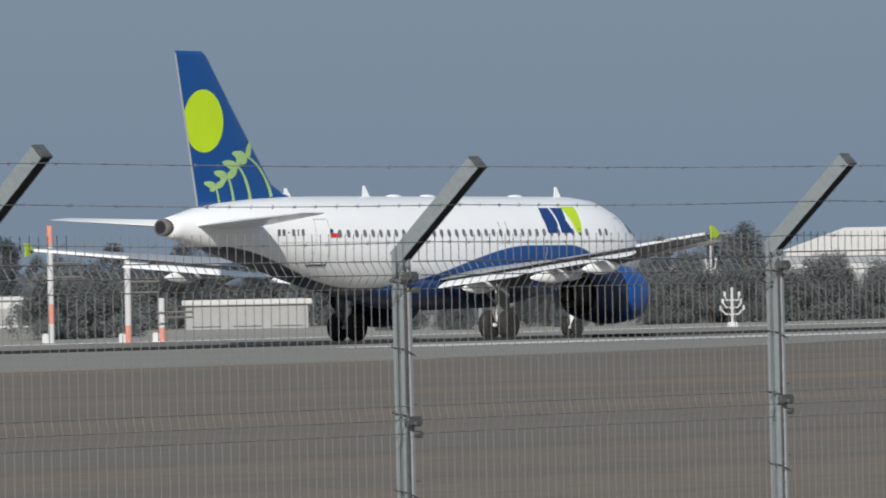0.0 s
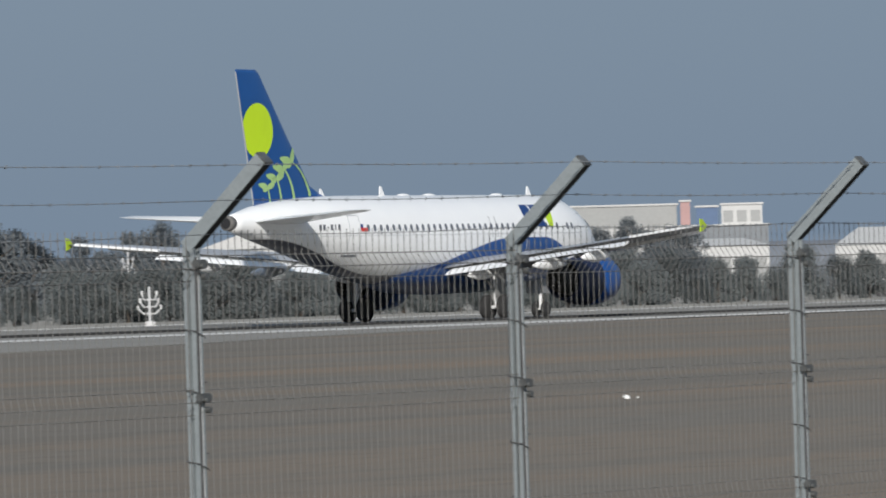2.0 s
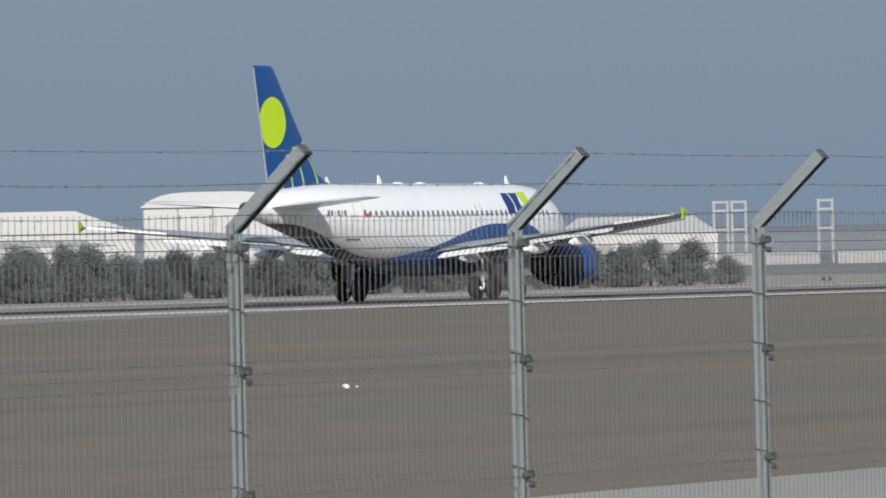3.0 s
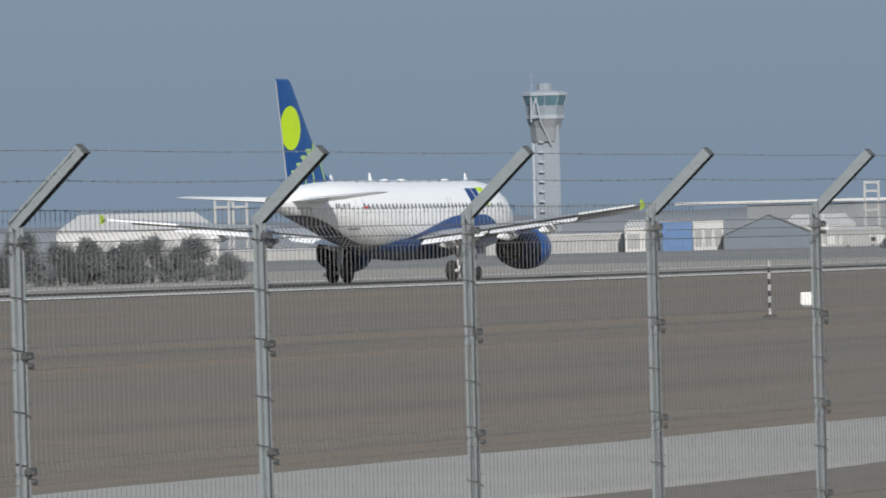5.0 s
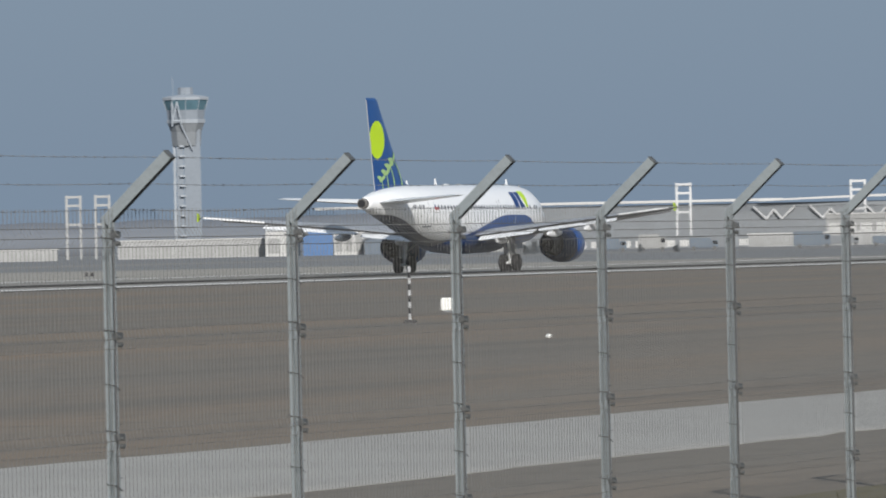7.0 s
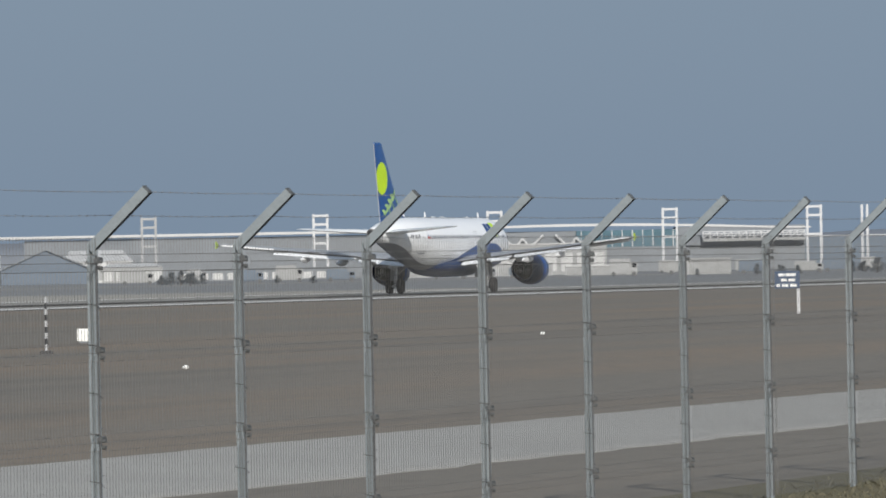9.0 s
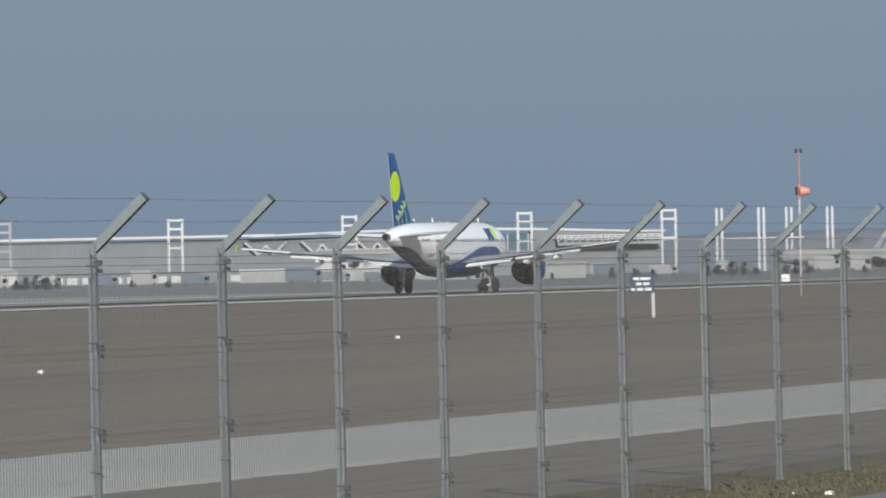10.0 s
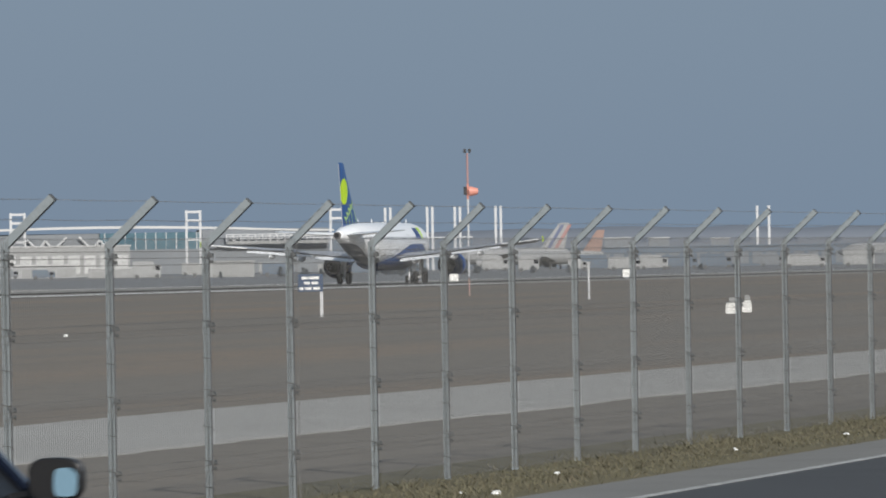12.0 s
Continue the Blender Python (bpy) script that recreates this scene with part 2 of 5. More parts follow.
def box(bm, x0, x1, y0, y1, z0, z1, bevel=0.0):
    b2 = bmesh.new()
    v = [b2.verts.new((x, y, z)) for z in (z0, z1) for y in (y0, y1) for x in (x0, x1)]
    for f in ((0, 2, 3, 1), (4, 5, 7, 6), (0, 1, 5, 4), (2, 6, 7, 3), (0, 4, 6, 2), (1, 3, 7, 5)):
        b2.faces.new([v[i] for i in f])
    if bevel:
        bmesh.ops.bevel(b2, geom=b2.edges[:], offset=bevel, segments=2, affect="EDGES")
    join(bm, b2)
    return bm


def join(bm, b2, m=None):
    if m is not None:
        bmesh.ops.transform(b2, matrix=m, verts=b2.verts)
    t = bpy.data.meshes.new("join")
    b2.to_mesh(t)
    b2.free()
    bm.from_mesh(t)
    bpy.data.meshes.remove(t)


def tube(bm, pts, r, seg=6, cap=True, r2=None):
    """A round rod along pts; r2: its radius at the far end."""
    pts = [Vector(p) for p in pts]
    rings = []
    for i, p in enumerate(pts):
        d = (pts[min(i + 1, len(pts) - 1)] - pts[max(i - 1, 0)]).normalized()
        a = d.cross(Vector((0, 0, 1)) if abs(d.z) < 0.9 else Vector((0, 1, 0))).normalized()
        b = d.cross(a)
        rr = r if r2 is None else r + (r2 - r) * i / (len(pts) - 1)
        rings.append([bm.verts.new(p + (a * math.cos(2 * math.pi * k / seg) + b * math.sin(2 * math.pi * k / seg)) * rr) for k in range(seg)])
    for q, w in zip(rings, rings[1:]):
        for k in range(seg):
            bm.faces.new((q[k], q[(k + 1) % seg], w[(k + 1) % seg], w[k]))
    if cap:
        bm.faces.new(rings[0][::-1])
        bm.faces.new(rings[-1])
    return bm


def loft(bm, rings, cap=True):
    vs = [[bm.verts.new(p) for p in r] for r in rings]
    n = len(vs[0])
    for q, w in zip(vs, vs[1:]):
        for k in range(n):
            bm.faces.new((q[k], q[(k + 1) % n], w[(k + 1) % n], w[k]))
    if cap:
        bm.faces.new(vs[0][::-1])
        bm.faces.new(vs[-1])
    return bm


def plate(bm, outline, m, thick):
    """A flat prism: outline in its own x, y, raised to thick, posed by m."""
    b2 = bmesh.new()
    lo = [b2.verts.new((x, y, 0)) for x, y in outline]
    hi = [b2.verts.new((x, y, thick)) for x, y in outline]
    b2.faces.new(lo[::-1])
    b2.faces.new(hi)
    k = len(lo)
    for i in range(k):
        b2.faces.new((lo[i], lo[(i + 1) % k], hi[(i + 1) % k], hi[i]))
    join(bm, b2, m)
    return bm


def ellipse(cx, cy, rx, ry, n=28):
    return [(cx + rx * math.cos(2 * math.pi * i / n), cy + ry * math.sin(2 * math.pi * i / n)) for i in range(n)]


def polar(az, d):
    a = radians(az)
    return -math.sin(a) * d, math.cos(a) * d


def up(el, d):
    """Height of what stands d metres off and shows el degrees over the level of the eye."""
    return EYE[2] + d * math.tan(radians(el))


# ======== ground, runway, roads ========
def ground_sheet():
    bm = bmesh.new()
    bmesh.ops.create_grid(bm, x_segments=40, y_segments=40, size=4800)
    return tagged(part("ground", bm, TURF), "dry brown airfield grass and bare earth", "ground", kind="structure")


def slab(name, mat, x0, x1, y0, y1, z0, z1, label, category, bevel=0.0):
    return tagged(part(name, box(bmesh.new(), x0, x1, y0, y1, z0, z1, bevel), mat), label, category, kind="structure")


ground_sheet()
slab("runway", CONCRETE, -191.5, -144.5, -300, 2600, -0.2, 0.04, "grey asphalt runway with white edge lines", "runway")
# bright band laid along the edge to paint in the pavement's glare
slab("runway_glare_band", EDGEGLARE, -149.5, -144.5, 203, 600, -0.2, 0.05, "bright band painted for the glare along the runway edge", "pavement")
bm = plate(bmesh.new(), [(-144.0, -300), (-118, -300), (-118, 165), (-123, 190), (-132, 216), (-144.0, 262)], Matrix.Translation((0, 0, -0.2)), 0.235)
tagged(part("taxiway_mouth", bm, CONCRETE), "grey asphalt taxiway widening into the runway", "taxiway", kind="structure")
slab("runway_edge_line_far", LINE, -189.6, -188.7, -300, 2600, 0.0, 0.05, "white painted runway edge line", "road marking")
slab("low_dark_strip", DARKSTRIP, -158.7, -157.5, -300, 2600, -0.1, 0.15, "low dark raised strip running beside the wheel track", "drain cover", 0.02)
slab("far_field", FARFIELD, -2600, -191.5, -300, 4600, -0.2, 0.012, "far airfield ground paled for haze between runway and apron", "ground")
slab("apron", APRON, -2600, -193, 640, 4600, -0.2, 0.024, "worn grey asphalt apron before the terminal", "apron")
slab("taxiway", CONCRETE, -420, -380, -200, 2400, -0.2, 0.03, "grey paved taxiway beyond the runway", "taxiway")
def service_road():
    """A gravel strip whose edges wander a little."""
    ys = [-100] + [20 + 0.6 * i for i in range(240)] + [170 + 10 * i for i in range(134)]
    rings = []
    for y in ys:
        a = -25.2 + 0.16 * noise.noise(Vector((y * 0.21, 3, 0))) + 0.10 * noise.noise(Vector((y * 0.9, 9, 0)))
        b = -20.25 + 0.26 * noise.noise(Vector((y * 0.17, 21, 0))) + 0.14 * noise.noise(Vector((y * 0.8, 40, 0)))
        rings.append([(a, y, -0.2), (b, y, -0.2), (b, y, 0.006), (b - 0.15, y, 0.03), (a + 0.15, y, 0.03), (a, y, 0.006)])
    tagged(part("service_road", loft(bmesh.new(), rings), GRAVEL), "pale grey compacted gravel service road inside the fence", "road", kind="structure")


service_road()
slab("verge", VERGE, -15.6, -12.75, -100, 1200, -0.2, 0.018, "narrow weedy verge along the fence foot", "verge")
slab("road_shoulder", SHOULDER, -12.75, -11.5, -100, 1200, -0.2, 0.024, "grey asphalt road shoulder", "pavement")
slab("road", ASPHALT, -11.72, -2.6, -260, 1200, -0.2, 0.032, "dark asphalt road outside the airfield fence", "road")
slab("road_edge_line", ROADLINE, -11.70, -11.60, -260, 1200, 0.0, 0.037, "white painted line along the road edge", "road marking")

# ======== the perimeter fence ========
FX = -14.50
GAP = [0.11, 0.07, 0.1, 0.07, -0.07, -0.05, -0.03, -0.04, -0.03, -0.08, -0.11, -0.02, 0.02, -0.03, 0.01, -0.01]
BOW = [-0.12, -0.09, -0.09, -0.04, 0.05, 0.04, 0.03, 0.04, 0.04, 0.05, 0.05, 0.01, 0.0, -0.02, -0.01, -0.02]
FIRST, LAST = -1, 30


def post_y(k):
    return 20.146 + 2.5 * (k - 1) + (GAP[k - 1] if 1 <= k <= 16 else GAP[0] if k < 1 else GAP[-1])


FOLDS = (1.955, 1.43, 0.905, 0.385)
ARM0, ARM1 = Vector((0.0, 0, 2.03)), Vector((0.35, 0, 2.358))


fence = thing("perimeter_fence", "galvanised wire mesh perimeter fence with barbed wire on cranked posts", "fence")


def fence_post():
    t = new("fence_post")
    t.parent = fence
    sec = [(-0.026, -0.024), (-0.008, -0.024), (-0.007, -0.004), (0.007, -0.004), (0.008, -0.024), (0.026, -0.024), (0.026, -0.010), (0.016, -0.008),
           (0.016, 0.008), (0.026, 0.010), (0.026, 0.024), (-0.026, 0.024)]
    part("post_tube", loft(bmesh.new(), [[(x, y, z) for x, y in sec] for z in (-0.15, 2.045)]), GALV, t)
    # the arm is a channel that is open on its underside
    bm = bmesh.new()
    d = (ARM1 - ARM0).normalized()
    s = Vector((d.z, 0, -d.x))
    rings = []
    for p in (ARM0 - d * 0.015 - s * 0.028, ARM1 - s * 0.028):
        rings.append([p + Vector((0, w, 0)) + s * h for w, h in ((-0.028, 0.0), (-0.028, 0.056), (-0.024, 0.056), (-0.024, 0.004), (0.024, 0.004), (0.024, 0.056), (0.028, 0.056), (0.028, 0.0))])
    loft(bm, rings)
    part("cranked_arm", bm, GALV, t)
    # near-black filling that paints the shade into the open channel
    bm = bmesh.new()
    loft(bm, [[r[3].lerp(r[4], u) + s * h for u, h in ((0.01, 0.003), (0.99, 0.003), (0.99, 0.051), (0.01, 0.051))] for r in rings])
    part("channel_shade", bm, ARMSHADE, t, "near-black filling for the shade inside the channel")
    cap = bmesh.new()
    box(cap, -0.030, 0.030, -0.030, 0.030, 0, 0.008, 0.002)
    bmesh.ops.transform(cap, matrix=Matrix.Translation(ARM1) @ pose(0, 0, 0, 0, 46, 0), verts=cap.verts)
    part("arm_cap", cap, CLAMP, t)
    rib = bmesh.new()
    box(rib, 0.017, 0.029, -0.0055, 0.0055, 0.02, 1.98, 0.002)
    part("cover_strip", rib, BRIGHTZINC, t, "bright zinc cover strip")
    # dark strip drawn where the gap between post and mesh lies in shade
    gap = box(bmesh.new(), 0.031, 0.038, -0.030, -0.020, 0.02, 1.98)
    part("gap_shade_strip", gap, TIE_AND_GAP, t, "dark strip painted in for the shaded gap beside the mesh")
    for z in FOLDS:
        c = bmesh.new()
        box(c, 0.022, 0.054, -0.040, 0.040, z - 0.020, z + 0.016, 0.006)
        tube(c, [(0.05, -0.012, z - 0.01), (0.066, -0.012, z - 0.01)], 0.010, 8)
        tube(c, [(0.028, 0.030, z - 0.05), (0.05, 0.030, z - 0.05)], 0.013, 8)
        part("panel_clamp", c, CLAMP, t)
    for z0 in (0.16, 0.36, 0.62, 0.90, 1.14, 1.42, 1.66, 1.90):
        pts = [(0.033 * (1 if math.sin(a) >= -0.01 else -1), 0.034 * math.cos(a), z0 + 0.07 * i / 7) for i, a in enumerate(np.linspace(0, 2 * math.pi, 8))]
        part("tie_wire", tube(bmesh.new(), pts, 0.0024, 4), TIE_AND_GAP, t)
    return t


def fence_panel():
    t = new("fence_panel")
    t.parent = fence
    prof = [(0.04, 0.0)]
    for z in sorted(FOLDS):
        prof += [(z - 0.05, 0.0), (z, 0.034 if z > 1.9 else 0.011), (z + 0.05, 0.0)]
    prof.append((2.105, 0.0))
    me = mesh_of("vertical_wire", tube(bmesh.new(), [(0.045 + dx, 0, z) for z, dx in prof], 0.0019, 4), WIRE)
    for i in range(49):
        shared("vertical_wire", me, t, Matrix.Translation((0, 0.05 + 0.05 * i, 0)))
    for z, dx in prof[1:-1]:
        part("horizontal_wire", tube(bmesh.new(), [(0.039 + dx, 0.02, z), (0.039 + dx, 2.48, z)], 0.0021 if z > 1.8 else 0.0019, 4), WIRE if z > 1.8 else DULLWIRE, t)
    return t


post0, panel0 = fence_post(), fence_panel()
for k in range(FIRST, LAST + 1):
    m = pose(FX + (BOW[k - 1] if 1 <= k <= 16 else BOW[0] if k < 1 else BOW[-1]), post_y(k), 0.0)
    if k == FIRST:
        post0.matrix_basis, panel0.matrix_basis = m, m
    else:
        lean = pose(0, 0, 2.0) @ pose(0, 0, 0, 0.6 if k < 6 else 0.2) @ pose(0, 0, -2.0)   # the first posts lean a little
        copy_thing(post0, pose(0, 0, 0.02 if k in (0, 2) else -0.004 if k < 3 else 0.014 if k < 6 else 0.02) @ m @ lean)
        if k < LAST:
            copy_thing(panel0, m)

rng = random.Random(4)
def dip(y):
    """The strands hang lower at the first posts."""
    return 0.030 * max(0.0, min(1.0, (25.4 - y) / 5.2))


for f, low in ((0.93, 0.0), (0.52, 0.003), (0.12, 0.006)):
    p = ARM0.lerp(ARM1, f) + Vector((-0.035, 0, 0.035))
    bm = bmesh.new()
    ys = np.arange(post_y(FIRST), post_y(LAST), 0.125)
    for strand in (0, 1):
        pts = []
        for i, y in enumerate(ys):
            sag = (0.005 + low) * math.sin(math.pi * ((y - post_y(1)) % 2.5) / 2.5)
            pts.append((FX + p.x + 0.002 * (1 if (i + strand) % 2 else -1), y, p.z - sag - dip(y)))
        tube(bm, pts, 0.0016, 4)
    for y in ys:
        sag = (0.005 + low) * math.sin(math.pi * ((y - post_y(1)) % 2.5) / 2.5)
        a = rng.uniform(0, math.pi)
        for q in (a, a + 1.4):
            v = Vector((math.cos(q), 0.25, math.sin(q))).normalized() * 0.0085
            c = Vector((FX + p.x, y, p.z - sag - dip(y)))
            tube(bm, [c - v, c + v], 0.0016, 3)
    part("barbed_wire", bm, RUST, fence, "dark weathered strand of barbed wire")

# ======== the airliner: x to its right, y forward, from the ground under its main gear ========
FUS = [  # station, centre height, half width, half height
    (16.11, 3.32, 0.04, 0.04), (15.95, 3.33, 0.30, 0.30), (15.6, 3.36, 0.56, 0.55), (15.0, 3.43, 0.90, 0.90), (14.2, 3.57, 1.24, 1.33),
    (13.2, 3.70, 1.54, 1.68), (12.0, 3.80, 1.79, 1.95), (10.6, 3.83, 1.93, 2.05), (9.2, 3.83, 1.975, 2.07), (-4.2, 3.83, 1.975, 2.07),
    (-6.0, 3.88, 1.96, 2.02), (-8.0, 4.06, 1.84, 1.83), (-10.0, 4.28, 1.62, 1.58), (-12.0, 4.46, 1.34, 1.32), (-14.0, 4.60, 1.00, 1.02),
    (-15.6, 4.66, 0.70, 0.74), (-16.8, 4.67, 0.45, 0.47), (-17.35, 4.67, 0.34, 0.35)]


def fus_at(y):
    for a, b in zip(FUS, FUS[1:]):
        if b[0] <= y <= a[0]:
            u = (y - b[0]) / (a[0] - b[0])
            return [b[i] + (a[i] - b[i]) * u for i in (1, 2, 3)]
    return FUS[-1][1:]


def skin(y, z, side, proud=0.0):
    """The pose of a mark on the fuselage side: its x runs forward, its y up, its z outward."""
    zc, rx, rz = fus_at(y)
    s = max(-0.99, min(0.99, (z - zc) / rz))
    x = rx * math.sqrt(1 - s * s)
    nrm = Vector((side * x / rx ** 2, 0, (z - zc) / rz ** 2)).normalized()
    fwd = Vector((0, 1, 0))
    zc2, rx2, rz2 = fus_at(y - 0.6)
    s2 = max(-0.99, min(0.99, (z - zc2) / rz2))
    fwd = Vector((side * (x - rx2 * math.sqrt(1 - s2 * s2)), 0.6, 0)).normalized()
    upv = nrm.cross(fwd) if side > 0 else fwd.cross(nrm)
    if upv.z < 0:
        upv = -upv
    out = fwd.cross(upv)
    if out.dot(nrm) < 0:
        fwd = -fwd
        out = fwd.cross(upv)
    m = Matrix((fwd, upv, out)).transposed().to_4x4()
    m.translation = Vector((side * x, y, z)) + nrm * proud
    return m


def airfoil(chord, thick, n=9, upper=0.6):
    """Points round a section: 0 is the leading edge, chord runs aft."""
    ptsu, ptsl = [], []
    for i in range(n + 1):
        u = 0.5 - 0.5 * math.cos(math.pi * i / n)
        h = thick * (2.97 * math.sqrt(u) - 1.26 * u - 3.52 * u * u + 2.84 * u ** 3 - 1.03 * u ** 4)
        ptsu.append((-u * chord, h * upper))
        ptsl.append((-u * chord, -h * (1 - upper)))
    return ptsu + ptsl[-2:0:-1]


def lifting(bm, stations):
    """stations: x, leading edge y, chord, thickness, z."""
    loft(bm, [[(x, le + a, z + b) for a, b in airfoil(c, th)] for x, le, c, th, z in stations])
    return bm


def wheel(parent, r, w, label=""):
    ob = new("wheel", None)
    ob.parent = parent
    bm = bmesh.new()
    prof = [(-w / 2, r * 0.55), (-w / 2, r * 0.86), (-w * 0.36, r * 0.97), (-w * 0.15, r), (w * 0.15, r), (w * 0.36, r * 0.97), (w / 2, r * 0.86), (w / 2, r * 0.55)]
    loft(bm, [[(x, q * math.cos(a), q * math.sin(a)) for a in np.linspace(0, 2 * math.pi, 24, endpoint=False)] for x, q in prof])
    part("tyre", bm, TYRE, ob, "black rubber tyre", True)
    bm = bmesh.new()
    prof = [(-w * 0.46, r * 0.2), (-w * 0.40, r * 0.5), (-w * 0.5, r * 0.56), (w * 0.5, r * 0.56), (w * 0.40, r * 0.5), (w * 0.46, r * 0.2)]
    loft(bm, [[(x, q * math.cos(a), q * math.sin(a)) for a in np.linspace(0, 2 * math.pi, 16, endpoint=False)] for x, q in prof])
    for a in np.linspace(0, 2 * math.pi, 6, endpoint=False):
        tube(bm, [(-w * 0.5, r * 0.36 * math.cos(a), r * 0.36 * math.sin(a)), (w * 0.5, r * 0.36 * math.cos(a), r * 0.36 * math.sin(a))], 0.03, 6)
    part("rim", bm, PIPE, ob, "dull metal wheel rim")
    return ob


SPIN = []
FIN = [  # height, leading edge, trailing edge, thickness
    (5.2, -7.6, -15.15, 0.30), (5.75, -8.6, -15.28, 0.30), (6.0, -9.5, -15.32, 0.30), (6.35, -10.3, -15.4, 0.29),
    (8.9, -12.45, -15.95, 0.22), (11.4, -14.48, -16.45, 0.13), (11.58, -14.78, -16.5, 0.08)]


def fin_half(y, z):
    """Half the fin's thickness at a place on it."""
    for a, b in zip(FIN, FIN[1:]):
        if z <= b[0] or b is FIN[-1]:
            k = max(0.0, min(1.0, (z - a[0]) / (b[0] - a[0])))
            le, te, th = [a[i] + (b[i] - a[i]) * k for i in (1, 2, 3)]
            u = max(0.0, min(1.0, (le - y) / (le - te)))
            return max(0.0, 0.5 * th * (2.97 * math.sqrt(u) - 1.26 * u - 3.52 * u * u + 2.84 * u ** 3 - 1.03 * u ** 4))


def on_fin(bm, outline, side, proud):
    """Paint film cut into patches that follow the fin's curved side."""
    b2 = bmesh.new()
    b2.faces.new([b2.verts.new((0, y, z)) for y, z in outline])
    bmesh.ops.triangulate(b2, faces=b2.faces[:])
    ys, zs = [p[0] for p in outline], [p[1] for p in outline]
    for axis, lo, hi in ((1, min(ys), max(ys)), (2, min(zs), max(zs))):
        for i in range(1, int((hi - lo) / 0.3) + 1):
            at, no = Vector(), Vector()
            at[axis], no[axis] = lo + 0.3 * i, 1
            bmesh.ops.bisect_plane(b2, geom=b2.verts[:] + b2.edges[:] + b2.faces[:], plane_co=at, plane_no=no)
    for v in b2.verts:
        v.co.x = side * (fin_half(v.co.y, v.co.z) + proud)
    join(bm, b2)


def airliner():
    t = thing("airliner", "white airliner with blue belly and blue fin rolling down the runway", "airplane")
    # fuselage
    bm = bmesh.new()
    N = 48
    rings = []
    stations = []
    for a, b in zip(FUS, FUS[1:]):
        k = max(1, int(abs(a[0] - b[0]) / 1.2))
        stations += [a[0] + (b[0] - a[0]) * i / k for i in range(k)]
    stations.append(FUS[-1][0])
    for y in stations:
        zc, rx, rz = fus_at(y)
        rings.append([(rx * math.cos(2 * math.pi * i / N), y, zc + rz * math.sin(2 * math.pi * i / N)) for i in range(N)])
    loft(bm, rings)
    part("fuselage", bm, LIVERY, t, "white fuselage with a blue wave along the belly", True)
    # wing-to-body fairing, its blue darkened to put the shade into it
    bm = bmesh.new()
    rings = []
    for y, w, h in ((7.6, 0.6, 0.25), (6.4, 1.7, 0.6), (4.5, 2.15, 0.85), (0, 2.2, 0.9), (-2.5, 2.0, 0.8), (-4.6, 1.2, 0.45), (-5.6, 0.4, 0.15)):
        rings.append([(w * math.cos(a), y, 2.12 + h * math.sin(a) * (1 if math.sin(a) < 0 else 0.7)) for a in np.linspace(0, 2 * math.pi, 24, endpoint=False)])
    loft(bm, rings)
    part("belly_fairing", bm, BELLY, t, "blue belly fairing darkened for shade", True)
    # tail cone exhaust
    bm = bmesh.new()
    loft(bm, [[(r * math.cos(a), y, 4.67 + r * math.sin(a)) for a in np.linspace(0, 2 * math.pi, 20, endpoint=False)]
              for y, r in ((-17.2, 0.37), (-17.62, 0.32), (-17.64, 0.25), (-17.3, 0.2))])
    part("tailpipe", bm, PIPE, t, "dull grey metal exhaust ring in the tail cone", True)
    # black disc that paints in the dark hollow of the pipe
    part("tailpipe_mouth", tube(bmesh.new(), [(0, -17.45, 4.67), (0, -17.652, 4.67)], 0.245, 16), BLACKPAINT, t, "black disc for the shaded mouth of the tailpipe")
    # wings
    for side in (1, -1):
        bm = bmesh.new()
        lifting(bm, [(side * 1.5, 5.35, 6.7, 0.95, 2.42), (side * 2.0, 5.05, 6.3, 0.86, 2.48), (side * 6.4, 2.65, 4.05, 0.50, 2.98),
                     (side * 11.5, -0.05, 2.75, 0.30, 3.50), (side * 16.6, -2.78, 1.65, 0.17, 4.00), (side * 17.0, -3.1, 1.35, 0.10, 4.03)])
        w = part("wing", bm, WING, t, "light grey swept wing with shade painted on its underside", True)
        # downward faces get a darker grey that paints in the underside's shade
        w.data.materials.append(WINGSHADE)
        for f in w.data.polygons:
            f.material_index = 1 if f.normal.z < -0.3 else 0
        # flaps lowered a little, in two pieces
        for x0, x1, y0, y1, z0, z1, c in ((2.3, 6.2, -1.35, -1.25, 2.38, 2.80, 0.92), (6.5, 12.6, -1.35, -3.15, 2.83, 3.42, 0.62)):
            f = bmesh.new()
            rings = []
            for x, y, z in ((x0, y0, z0), (x1, y1, z1)):
                rings.append([(side * x, y + a * math.cos(0.3), z + b + a * math.sin(0.3)) for a, b in airfoil(c, 0.12, 6)])
            loft(f, rings)
            part("flap", f, WHITE, w, "lowered white flap")
        # slat along the leading edge
        f = bmesh.new()
        for (xa, ya, za), (xb, yb, zb) in (((2.9, 4.75, 2.45), (5.2, 3.5, 2.72)), ((6.6, 2.75, 2.88), (16.0, -2.3, 3.86))):
            loft(f, [[(side * x, y + 0.28 * math.cos(a), z + 0.13 * math.sin(a)) for a in np.linspace(0, 2 * math.pi, 8, endpoint=False)] for x, y, z in ((xa, ya, za), (xb, yb, zb))])
        part("slat", f, METAL, w, "bright metal leading-edge slat", True)
        # pale edge of the aileron and of the wing behind the flaps
        f = bmesh.new()
        loft(f, [[(side * x, y + dy, z + dz) for dy, dz in ((0.10, -0.035), (0.10, 0.08), (-0.12, 0.06), (-0.12, -0.04))] for x, y, z in ((12.7, -3.19, 3.63), (14.6, -3.80, 3.82), (16.6, -4.42, 4.02))])
        part("aileron_edge", f, WHITE, w, "white trailing edge of the aileron")
